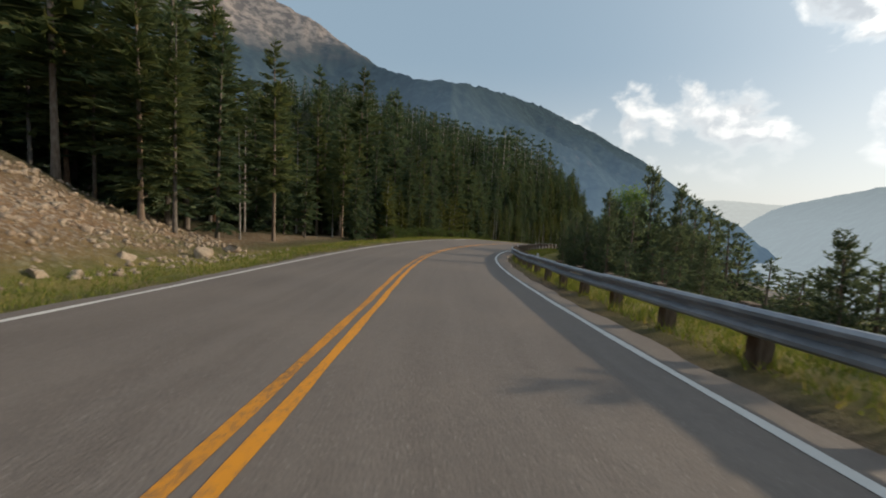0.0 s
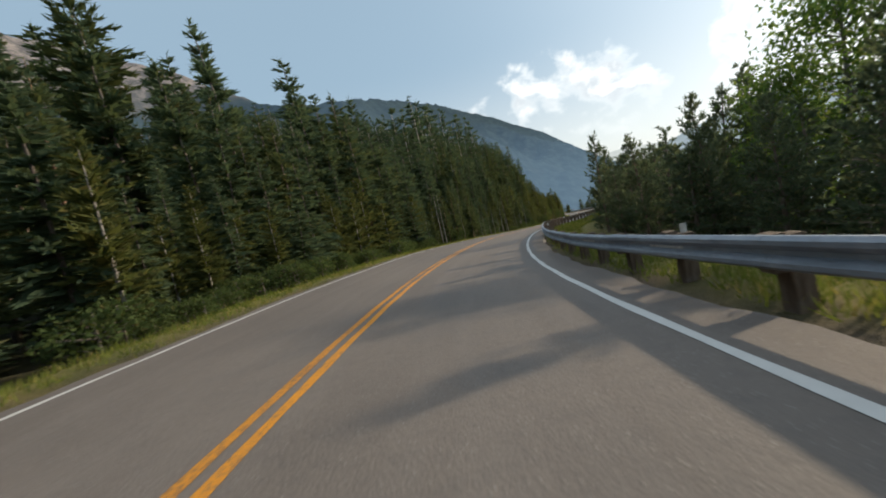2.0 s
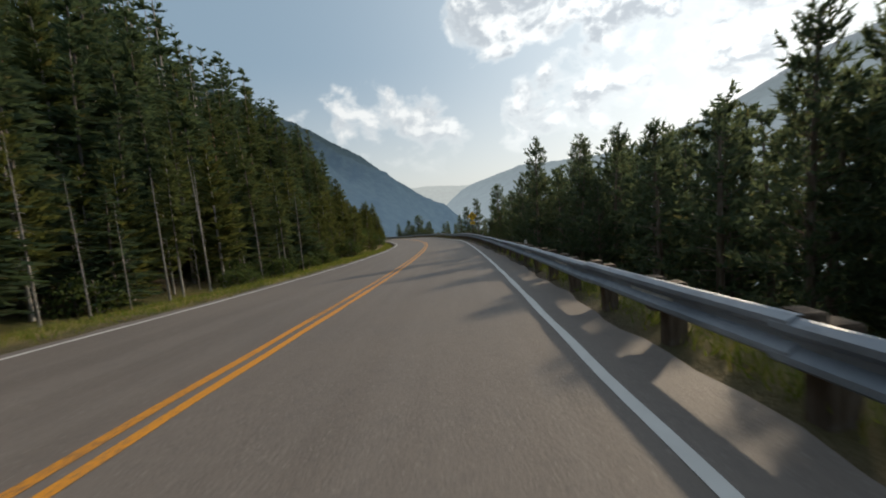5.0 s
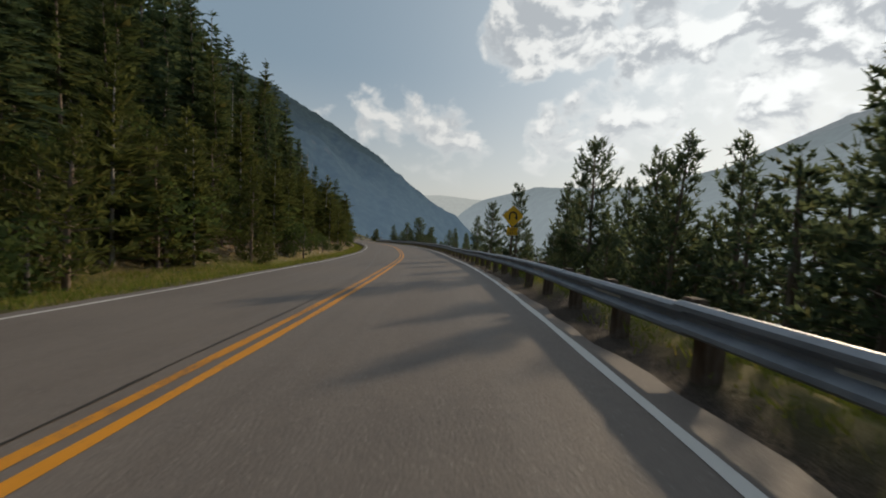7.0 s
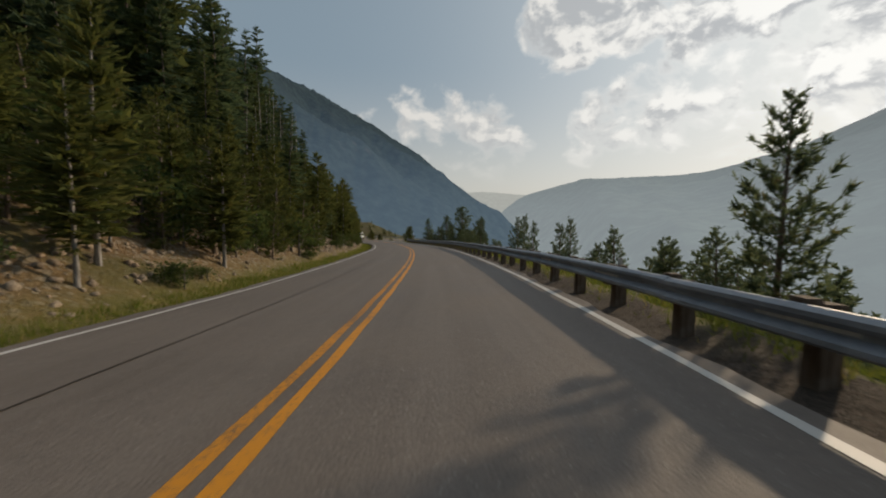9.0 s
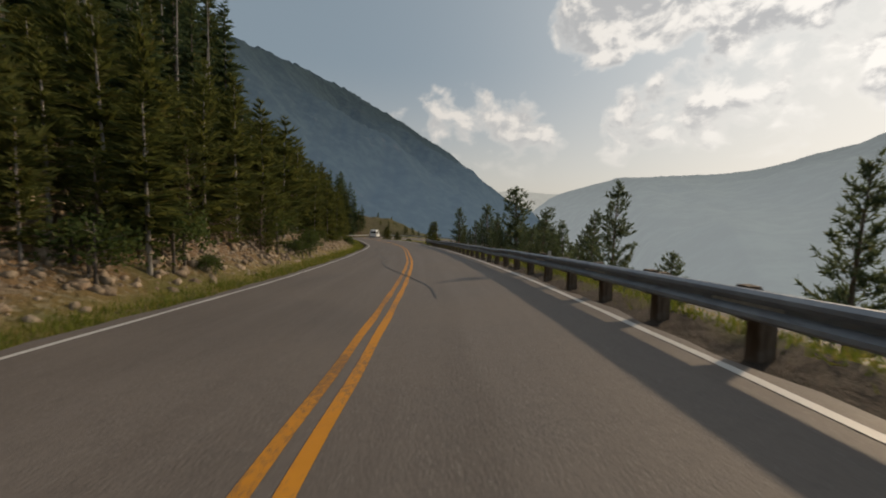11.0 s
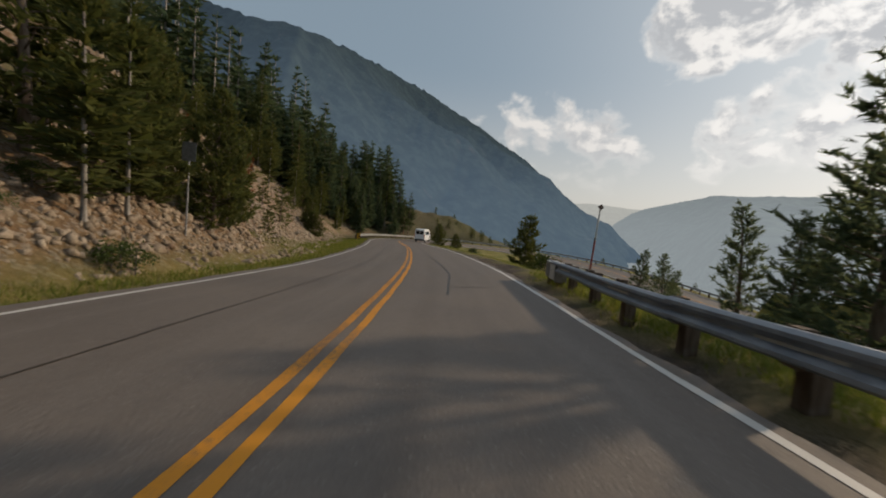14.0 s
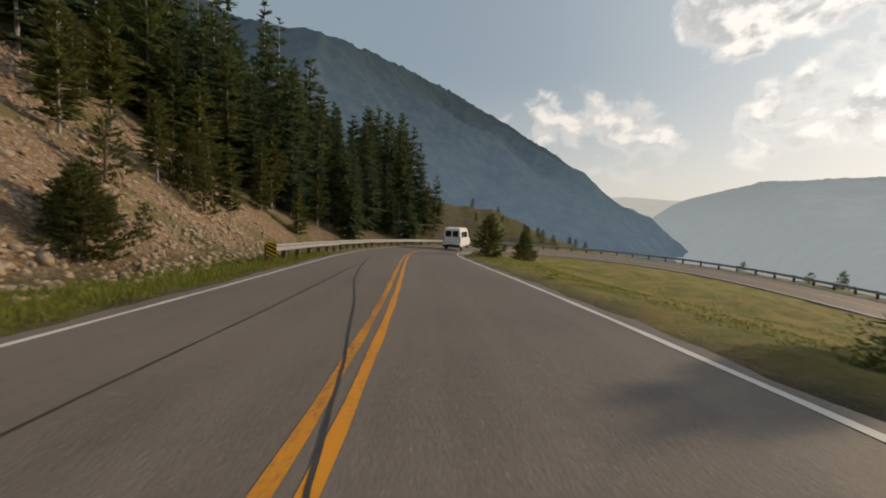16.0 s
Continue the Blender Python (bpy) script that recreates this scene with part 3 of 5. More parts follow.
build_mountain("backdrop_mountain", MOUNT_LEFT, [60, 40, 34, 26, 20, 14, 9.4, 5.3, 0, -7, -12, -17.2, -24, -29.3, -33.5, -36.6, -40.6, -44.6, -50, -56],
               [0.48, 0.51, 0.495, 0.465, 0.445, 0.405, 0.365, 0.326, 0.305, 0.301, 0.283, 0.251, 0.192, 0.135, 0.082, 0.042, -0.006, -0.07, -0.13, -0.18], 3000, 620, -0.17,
               "steep forested mountain with a bare rocky crest and painted blue haze", 2.0, 0.8, ((-30, -18, -11, -5, 0, 6, 12), (2700, 1900, 1300, 980, 980, 1150, 1250)))
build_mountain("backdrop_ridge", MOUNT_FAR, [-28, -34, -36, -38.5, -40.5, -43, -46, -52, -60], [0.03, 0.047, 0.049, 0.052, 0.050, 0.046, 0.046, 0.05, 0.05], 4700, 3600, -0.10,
               "far ridge closing the valley, faint with painted-in haze", 5.0, 0.3)
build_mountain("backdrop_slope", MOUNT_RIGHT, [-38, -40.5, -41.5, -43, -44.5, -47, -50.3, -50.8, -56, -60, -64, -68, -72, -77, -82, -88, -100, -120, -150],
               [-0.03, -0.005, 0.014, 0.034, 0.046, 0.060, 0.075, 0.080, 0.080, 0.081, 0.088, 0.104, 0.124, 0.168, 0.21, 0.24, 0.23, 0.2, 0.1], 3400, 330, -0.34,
               "broad mountain slope across the valley with painted-in haze", 9.0, 0.5, None, ((-58, -52, -48, -44, -38), (330, 700, 1500, 2200, 2700)))


# ---- plants ----
def quads(base, way, length, width, rng):
    """Leaf-shaped faces: one diamond each, from base along way."""
    n = len(base)
    way = way / np.linalg.norm(way, axis=1, keepdims=True)
    side = np.cross(way, rng.normal(size=(n, 3)))
    side /= np.linalg.norm(side, axis=1, keepdims=True) + 1e-9
    L, W = np.reshape(length, (-1, 1)) * np.ones((n, 1)), np.reshape(width, (-1, 1)) * np.ones((n, 1))
    v = np.stack([base, base + way * L * 0.45 + side * W, base + way * L, base + way * L * 0.45 - side * W], 1).reshape(-1, 3)
    return v, np.arange(4 * n).reshape(-1, 4)


def spikes(base, way, length, width, rng):
    """Needle sprays: one long pointed face each."""
    n = len(base)
    way = way / np.linalg.norm(way, axis=1, keepdims=True)
    side = np.cross(way, rng.normal(size=(n, 3)))
    side /= np.linalg.norm(side, axis=1, keepdims=True) + 1e-9
    L, W = np.reshape(length, (-1, 1)), np.reshape(width, (-1, 1))
    v = np.stack([base - side * W, base + side * W, base + way * L], 1).reshape(-1, 3)
    return v, np.arange(3 * n).reshape(-1, 3)


def join(parts):
    vs, fs, k = [], [], 0
    for v, f in parts:
        vs.append(v)
        fs.append(np.asarray(f) + k)
        k += len(v)
    return np.concatenate(vs), np.concatenate(fs)


def limb(points, radii, seg=6):
    """Tapered tube along points."""
    points = np.asarray(points, float)
    vs = []
    for i, p in enumerate(points):
        d = points[min(i + 1, len(points) - 1)] - points[max(i - 1, 0)]
        d /= np.linalg.norm(d) + 1e-9
        u = np.cross(d, [0.3, 0.9, 0.2])
        u /= np.linalg.norm(u) + 1e-9
        w = np.cross(d, u)
        a = np.arange(seg) / seg * 2 * math.pi
        vs.append(p + radii[i] * (np.cos(a)[:, None] * u + np.sin(a)[:, None] * w))
    fs = [(i * seg + j, i * seg + (j + 1) % seg, (i + 1) * seg + (j + 1) % seg, (i + 1) * seg + j) for i in range(len(points) - 1) for j in range(seg)]
    return np.concatenate(vs), np.array(fs)


def fast_mesh(name, v, f, material, smooth=False):
    me = bpy.data.meshes.new(name)
    v, f = np.asarray(v, np.float32), np.asarray(f, np.int32)
    me.vertices.add(len(v))
    me.vertices.foreach_set("co", v.ravel())
    me.loops.add(f.size)
    me.loops.foreach_set("vertex_index", f.ravel())
    me.polygons.add(len(f))
    me.polygons.foreach_set("loop_start", np.arange(0, f.size, f.shape[1], dtype=np.int32))
    if smooth:
        me.polygons.foreach_set("use_smooth", np.ones(len(f), dtype=bool))
    me.update(calc_edges=True)
    me.materials.append(material)
    return me


def trunk_data(h, r, rng, lean=0.02, top=1.0):
    z = np.linspace(-0.4, h * top, 9)
    bend = rng.normal(size=2) * lean * h
    pts = np.stack([bend[0] * (z / h) ** 2, bend[1] * (z / h) ** 2, z], 1)
    rad = r * (1 - np.clip(z / h, 0, 1)) ** 0.75 + 0.012
    rad[0] *= 1.35
    return pts, rad


def at_height(pts, z):
    return np.stack([np.interp(z, pts[:, 2], pts[:, k]) for k in range(3)], -1)


def fir_crown(h, r, bare, rng, levels, per, sprays, droop=0.35, ragged=0.3, fat=1.0, lift=0.0, broad=0.15):
    """Narrow crown of drooping boughs; each bough carries fine sprays of needles."""
    pts, rad = trunk_data(h, 0.008 * h + 0.02, rng)
    base, way, ln, wd, boughs = [], [], [], [], []
    for z in (bare + (0.975 - bare) * np.linspace(0, 1, levels) ** 0.9) * h + rng.normal(size=levels) * 0.012 * h:
        t = (z / h - bare) / (1 - bare)
        reach = r * min(1.0, 0.5 + 2.2 * t) * (1 - t) ** 0.78 + 0.16
        reach *= rng.uniform(0.82, 1.12)
        n = max(3, int(per * (0.6 + 0.4 * (1 - t)) + rng.random()))
        a0 = rng.uniform(0, 6.28)
        for k in range(n):
            if rng.random() < 0.06 + 0.2 * ragged:
                continue
            a = a0 + k / n * 6.28 + rng.normal() * 0.3
            L = reach * rng.uniform(1 - ragged, 1 + ragged * 0.7)
            dr = droop * rng.uniform(0.4, 1.4) * (1 - 0.9 * t)
            o = at_height(pts, z + rng.normal() * 0.16)
            out = np.array([math.cos(a), math.sin(a), 0.0])
            tip = o + out * L + np.array([0, 0, (0.36 * t + lift) * L - dr * L])
            m = max(4, int(sprays * min(1.0, 0.35 + 0.5 * L)))
            u = np.linspace(0.12, 1.0, m)
            p = o + (tip - o) * u[:, None]
            p[:, 2] += 0.10 * L * np.sin(u * 3.1) + rng.normal(size=m) * 0.03
            flip = np.where(np.arange(m) % 2 == 0, 1.0, -1.0)
            lat = np.array([-out[1], out[0], 0.0])
            mid, side = o + (tip - o) * rng.uniform(0.45, 0.62), lat * L * broad * rng.uniform(0.7, 1.3)
            sag = np.array([0, 0, -0.09 * L])
            end = o + (tip - o) * 0.82
            boughs.append(np.array([o, mid + side + sag, end, o, end, mid - side + sag]))
            w = out * 0.8 + lat * (flip * rng.uniform(0.3, 1.0, m) * (1.15 - 0.7 * u))[:, None] + np.array([0, 0, -0.22 + 0.6 * t + lift])
            base += [p, o[None]]
            way += [w + rng.normal(size=w.shape) * 0.2, (tip - o)[None]]
            ln += [fat ** 0.5 * (0.30 + 0.26 * L) * (1.15 - 0.5 * u) * rng.uniform(0.7, 1.3, m), np.array([L])]
            wd += [np.full(m, fat * (0.056 + 0.024 * L)), np.array([0.03 * fat])]
    tip = at_height(pts, np.linspace(0.93, 1.0, 8) * h)
    base.append(tip)
    way.append(rng.normal(size=(8, 3)) * 0.45 + [0, 0, 1.1])
    ln.append(np.linspace(0.42, 0.5, 8))
    wd.append(np.full(8, 0.03))
    flat = np.concatenate(boughs)
    return join([spikes(np.concatenate(base), np.concatenate(way), np.concatenate(ln), np.concatenate(wd), rng), (flat, np.arange(len(flat)).reshape(-1, 3))]), limb(pts, rad, 6)


def pine_crown(h, r, bare, rng, levels, per, needles=5, up=0.55, fat=1.0, twigs=1.0):
    """Open crown of upswept limbs, thick with short brushes of needles along their outer lengths."""
    pts, rad = trunk_data(h, 0.012 * h + 0.03, rng, 0.03)
    base, way, ln, wd, limbs = [], [], [], [], [limb(pts, rad, 6)]
    for z in (bare + (0.97 - bare) * np.linspace(0, 1, levels) ** 0.95) * h:
        t = (z / h - bare) / (1 - bare)
        reach = r * min(1.0, 0.7 + 1.2 * t) * (1 - t) ** 0.76 + 0.12
        reach *= rng.uniform(0.86, 1.1)
        n = max(2, int(per + rng.random() - 0.2))
        a0 = rng.uniform(0, 6.28)
        for k in range(n):
            a = a0 + k / n * 6.28 + rng.normal() * 0.4
            L = reach * rng.uniform(0.55, 1.2)
            o = at_height(pts, z + rng.normal() * 0.03 * h)
            out = np.array([math.cos(a), math.sin(a), 0.0])
            lat = np.array([-out[1], out[0], 0.0])
            rise = up * rng.uniform(0.15, 1.25) * (0.4 + 0.85 * t)
            tip = o + out * L + [0, 0, L * rise]
            limbs.append(limb([o, tip], [0.010 + 0.010 * L, 0.004], 3))
            m = int(3 + L * 6.0 * twigs)
            f = 0.12 + 0.88 * rng.random(m) ** 0.6
            bow = -0.16 * L * np.sin(f * 3.1)
            p = o + (tip - o) * f[:, None] + np.array([0, 0, 1.0]) * bow[:, None]
            p += lat * (rng.normal(size=m) * 0.24 * L * (1.2 - f))[:, None] + np.array([0, 0, 1.0]) * (rng.random(m) * 0.16)[:, None]
            d = out * 0.55 + lat * (rng.normal(size=m) * 0.55)[:, None] + np.array([0, 0, 0.35 + 0.5 * rise])
            d /= np.linalg.norm(d, axis=1, keepdims=True)
            thick = 0.19 + 0.045 * min(L, 2.2)
            q, e = np.repeat(p, needles, 0), np.repeat(d, needles, 0)
            q = q + e * (rng.random(len(q)) * thick * 1.1)[:, None]
            base.append(q)
            way.append(e + rng.normal(size=q.shape) * 0.55)
            ln.append(thick * rng.uniform(0.8, 1.4, len(q)))
            wd.append(np.full(len(q), fat * thick * 0.17))
    top = at_height(pts, np.repeat(np.linspace(0.9, 0.985, 6), 5) * h)
    base.append(top)
    way.append(rng.normal(size=(30, 3)) * 0.6 + [0, 0, 1.0])
    ln.append(rng.uniform(0.16, 0.3, 30))
    wd.append(np.full(30, 0.03 * fat))
    leaf, wood = spikes(np.concatenate(base), np.concatenate(way), np.concatenate(ln), np.concatenate(wd), rng), join(limbs)
    fit = h / leaf[0][:, 2].max()
    for v, f in (leaf, wood):
        v[:, 2] *= fit
    return leaf, wood


def leafy(h, r, rng, count, leaf, bare=0.25, stems=1, seg=4):
    """Broadleaf crown of leaf clumps on forking limbs."""
    limbs, base = [], []
    for st in range(stems):
        pts, rad = trunk_data(h, 0.010 * h + 0.02, rng, 0.05)
        off = rng.normal(size=2) * r * (0.35 if stems > 1 else 0.0)
        pts[:, :2] += off
        limbs.append(limb(pts, rad, 6))
        for k in range(count // stems // 26):
            z = h * (bare + (1 - bare) * rng.random() ** 0.8)
            t = (z / h - bare) / (1 - bare)
            a, L = rng.uniform(0, 6.28), r * (0.35 + 0.65 * math.sin(math.pi * (0.15 + 0.8 * t))) * rng.uniform(0.4, 1.1)
            o = at_height(pts, min(z, h * 0.96) * 0.88)
            c = o + np.array([math.cos(a) * L, math.sin(a) * L, 0.35 * L])
            limbs.append(limb([o, c], [0.008 + 0.012 * L, 0.004], 3))
            base.append(c + rng.normal(size=(26, 3)) * 0.20 * max(r, 0.6))
    base = np.concatenate(base)
    way = rng.normal(size=base.shape) + [0, 0, 0.1]
    return spikes(base, way, leaf * rng.uniform(0.8, 1.4, len(base)), np.full(len(base), leaf * 0.42), rng), join(limbs)


def snag_data(h, rng):
    pts, rad = trunk_data(h, 0.006 * h + 0.02, rng, 0.03)
    limbs = [limb(pts, rad, 7)]
    for k in range(26):
        z, a = rng.uniform(0.2, 0.95) * h, rng.uniform(0, 6.28)
        o, L = at_height(pts, z), rng.uniform(0.3, 1.0) * (1.1 - z / h)
        limbs.append(limb([o, o + np.array([math.cos(a), math.sin(a), -0.15]) * L * 0.6, o + np.array([math.cos(a), math.sin(a), -0.35]) * L], [0.016, 0.010, 0.004], 4))
    return join(limbs)


def tree_thing(name, crown, trunk, leaf, bark, label, category="tree", group=""):
    e = new(name)
    tagged(e, label, category, group)
    t = new("trunk", fast_mesh("trunk", *trunk, bark, True))
    t.parent = e
    if crown is not None:
        c = new("crown", fast_mesh("crown", *crown, leaf))
        c.parent = e
    return e


STOCK = {}


def stock(kind, make, n, seed):
    """Patterns of one kind of plant, kept under the ground until they are copied."""
    STOCK[kind] = [make(np.random.default_rng(seed + i), i) for i in range(n)]


USED = set()


def plant(kind, x, y, z, scale=1.0, turn=None, which=None, label="", wide=1.0):
    k = rnd.randrange(len(STOCK[kind])) if which is None else which
    ob = STOCK[kind][k]
    m = Matrix.Translation((x, y, z)) @ Matrix.Rotation(rnd.uniform(0, 6.28) if turn is None else turn, 4, "Z") @ Matrix.Diagonal((scale * wide, scale * wide, scale, 1))
    if (kind, k) in USED:
        ob = copy_thing(ob, m @ Matrix.Diagonal((*[1 / v for v in ob.scale], 1)))
    else:
        USED.add((kind, k))
        ob.matrix_basis = m
    if label:
        ob["label"] = label
    return ob


rnd = random.Random(11)
stock("fir", lambda g, i: tree_thing("fir_tree", *fir_crown(15.0, [2.4, 2.0, 2.7, 1.9, 2.2, 2.5][i], [0.03, 0.07, 0.02, 0.05, 0.10, 0.04][i], g, 36, 7, 13, fat=1.2, broad=0.18, ragged=[0.3, 0.4, 0.25, 0.45, 0.35, 0.5][i]), FIR, BARK_DARK,
                                     "tall dark green fir with drooping boughs, in roadside forest", "fir tree", "forest firs"), 6, 100)
stock("lodgepole", lambda g, i: tree_thing("lodgepole_pine", *fir_crown(15.0, [2.4, 2.7, 2.3, 2.6, 2.5][i], [0.20, 0.14, 0.32, 0.18, 0.24][i], g, 30, 7, 24, 0.24, 0.5, 0.68, 0.06, 0.16), FOREST_PINE, (BARK_DARK, BARK_PINE, BARK_GREY, BARK_RED, BARK_PINE)[i],
                                           "tall pine with a bare lower trunk, in roadside forest", "pine tree", "forest pines"), 5, 200)
stock("pine", lambda g, i: tree_thing("pine_tree", *pine_crown(8.0, [1.9, 1.6, 2.0, 1.5, 1.75, 1.35][i], [0.10, 0.06, 0.14, 0.08, 0.05, 0.12][i], g, 26, 4.8, 4, 0.95, 1.12, 1.2), PINE, BARK_PINE,
                                      "dark green pine with upswept tufted branches below the guardrail", "pine tree", "valley-side pines"), 6, 300)
stock("cutting", lambda g, i: tree_thing("pine_sapling", *fir_crown(8.0, [1.8, 1.55, 2.0][i], [0.14, 0.20, 0.06][i], g, 25, 7, 15, 0.12, 0.4, 0.8, 0.14), YOUNG, BARK_GREY,
                                         "half-grown olive green pine on the rocky cutting", "pine tree", "half-grown cutting pines"), 3, 350)
stock("young", lambda g, i: tree_thing("young_pine", *pine_crown(4.0, [1.15, 1.0, 1.3][i], 0.03, g, 13, 4.6, 4, 0.6, 1.15), YOUNG, BARK_PINE,
                                       "young bushy pine on the rocky cutting", "young pine", "young cutting pines"), 3, 400)
stock("bushy", lambda g, i: tree_thing("pine_tree", *pine_crown(5.0, [1.75, 1.6][i], 0.02, g, 24, 6.5, 5, 0.6, 1.05, 1.2), YOUNG, BARK_PINE,
                                       "dense bushy pine with branches down to the ground", "pine tree"), 2, 420)
stock("browned", lambda g, i: tree_thing("young_pine", *pine_crown(3.0, 0.75, 0.12, g, 10, 4, 5, 0.35), BROWN, BARK_PINE,
                                         "small dead pine with rust-red needles on the cutting", "dead pine", "rusty young pines"), 2, 450)
stock("shrub", lambda g, i: tree_thing("shrub", *leafy(1.3, 0.85, g, 1150, 0.12, 0.03, 4), SHRUB, BARK_DARK,
                                       "leafy green shrub at the edge of the forest", "shrub", "roadside shrubs"), 3, 500)
stock("poplar", lambda g, i: tree_thing("poplar_tree", *leafy(9.5, 2.1, g, 5200, 0.17, 0.12, 1), LEAF, BARK_GREY,
                                        "light green poplar with fluttering leaves among the pines", "poplar tree"), 1, 600)
stock("snag", lambda g, i: tree_thing("dead_tree", None, snag_data(9.0, g), FIR, BARK_GREY, "bare grey dead trunk with broken twigs in the forest", "dead tree", "bare snags"), 2, 700)


def ground_at(s, l):
    p = on(np.atleast_1d(s), np.atleast_1d(l))
    z = ground_height(p[:, 0], p[:, 1])[0]
    return p[:, 0], p[:, 1], z


def plant_at(kind, s, l, height=None, native=1.0, **kw):
    x, y, z = ground_at(s, l)
    return plant(kind, float(x[0]), float(y[0]), float(z[0]) - 0.05, 1.0 if height is None else height / native, **kw)


# trees beyond the guardrail: along, out, height
for s, l, h in ((8.5, 9.6, 2.9), (9.5, 12, 3.3), (13, 9.4, 2.6), (18, 12.1, 3.5), (21, 12, 3.9), (21.5, 9, 4.9), (24, 14, 6.2), (27.5, 9, 4.2), (30.5, 13.4, 8.4), (31, 15.6, 8.2), (29, 11, 5.5),
                (34.5, 9, 4.6), (36, 11.5, 5.2), (38.5, 9.5, 4.3), (42.5, 9.6, 5.2), (45.5, 12.8, 7.4), (45, 8.2, 4.6), (48.5, 8.6, 4.2), (47, 12, 6.5), (51, 8.4, 4.0), (53.5, 7.9, 5.8), (53, 11.5, 5.6),
                (56.5, 8.6, 5.6), (57, 11.6, 6.0), (60, 9, 3.9), (62, 8.4, 4.4), (63, 10.5, 5.2), (65, 8.4, 3.8), (66, 11, 6.5), (69.5, 8.3, 3.9), (72, 8.4, 5.3), (72.5, 11, 5.4), (74.5, 8.4, 6.2), (77, 9.2, 7.4), (77.5, 8, 5.6),
                (79, 11.5, 8.5), (82.5, 10, 6.0), (85, 9.3, 5.8), (87, 7.9, 4.0), (87.5, 11.5, 7), (90.5, 10.2, 7.6), (92.5, 8.9, 7.3), (95, 7.2, 7.0), (96.5, 10.8, 8.2), (99.5, 8.4, 6.6), (101, 11.5, 8.6), (104, 8.2, 6.2),
                (107, 9.8, 8.0), (111.5, 8.6, 6.6), (112, 11, 8), (114.2, 9.5, 6.9), (117.5, 7.6, 3.4), (119, 10.5, 5), (113, 7.4, 3.0), (123.5, 9.8, 5.5), (118.5, 12, 5), (126, 10, 4.6), (127, 7.7, 6.6), (117.6, 8.7, 8.3), (120.5, 12, 8.5), (121.0, 8.9, 6.9), (125.3, 9.8, 4.2), (127, 11.5, 8.8), (129, 9.1, 4.6), (132.5, 7.2, 5.7), (131, 9.5, 3.0),
                (135.3, 6.6, 4.4), (140, 9, 3.6), (142.5, 9, 3.2), (144, 10, 4), (146.5, 9.1, 4), (149, 9.4, 3.4), (151.5, 9, 4.6), (156, 10, 5), (160, 9.4, 4.6), (163, 9, 4.6), (168, 11, 6.5), (173.5, 10, 3.4), (174.5, 8.2, 5.0),
                (178.5, 9.1, 4.6), (180, 9.6, 4.1), (182, 9.1, 4.3), (182.5, 8, 3.8), (184, 9.2, 4.2), (188, 11, 4.6), (191, 9.6, 4.4), (185.6, 8.3, 3.4), (187.2, 9.4, 4.0), (186.4, 12, 5.2), (196.5, 9.1, 4), (200, 14.7, 8.4), (201, 18, 7.6), (202.5, 19.4, 7.8), (203.5, 12.9, 10.0), (202, 10.4, 4.4), (205, 9.4, 4.6), (199, 9.3, 3.3), (208.5, 9.4, 4.2), (206, 11.6, 5.6),
                (207, 15, 6.5), (209, 12, 5.6), (211, 7.8, 5.6), (213, 8.2, 3.1), (213, 14.9, 5.2), (215, 12.8, 8.0), (214.5, 10, 3.2), (216.6, 10.0, 4.0)):
    plant_at("pine", s, l, h * rnd.uniform(0.97, 1.04), 8.0, wide=1.2 if s > 197 and h > 5 else 0.84 if h > 4.2 else 1.05)
for s, l, h in ((42.3, 13.8, 9.0), (43.6, 12.6, 6.6)):
    plant_at("poplar", s, l, h, 9.5)

# island inside the hairpin, and saplings below the far leg
plant_at("bushy", 243.5, 11.6, 5.6, 5.0, which=0, turn=1.0, wide=0.95, label="bushy green pine alone on the grassy island")
for x, y, h, k, w in ((117.9, 239.2, 3.7, 1, 1.25), (120.3, 237.6, 2.4, 0, 1.25)):
    z = float(ground_height(np.array([x]), np.array([y]))[0][0])
    plant("bushy", x, y, z - 0.05, h / 5.0, which=k, wide=w, label="bushy pine at the tip of the grass island")
plant_at("shrub", 241.0, 5.9, 0.5, 1.3, wide=1.3, label="low dark shrub on the grass island")
for s, l, top in ((225.5, 12.1, -10.9), (222.3, 11.3, -10.9), (226, 14.4, -11.9), (223.6, 12.6, -12.2)):
    x, y, z = ground_at(s, l)
    plant("pine", float(x[0]), float(y[0]), float(z[0]) - 0.05, (top - float(z[0])) / 8.0, wide=1.1, label="small dark pine on the slope past the guardrail end")
plant_at("shrub", 224.0, 6.3, 0.8, 1.3, wide=1.15, label="low olive shrub on the gravelly island edge")
plant_at("shrub", 232.0, 9.5, 0.45, 1.3, wide=1.6, label="low dark shrub on the grass island")
for s, l, h in ((333, -9.5, 2.6), (339, -9.5, 2.6), (342, -9, 3.2), (353, -9.5, 2.4), (361, -10, 3.0), (368, -9.2, 2.6), (376, -10, 3.5), (382, -9, 3)):
    plant_at("young", s, l, h, 4.0, label="small pine below the lower road's guardrail")

# forest on the uphill side
fr = random.Random(5)


def spaced(n, sampler, gap, taken):
    got, tries = [], 0
    while len(got) < n and tries < n * 60:
        tries += 1
        s, l = sampler()
        p = on(s, l)
        if all((p[0] - a) ** 2 + (p[1] - b) ** 2 > gap * gap for a, b in taken):
            taken.append((float(p[0]), float(p[1])))
            got.append((s, l))
    return got


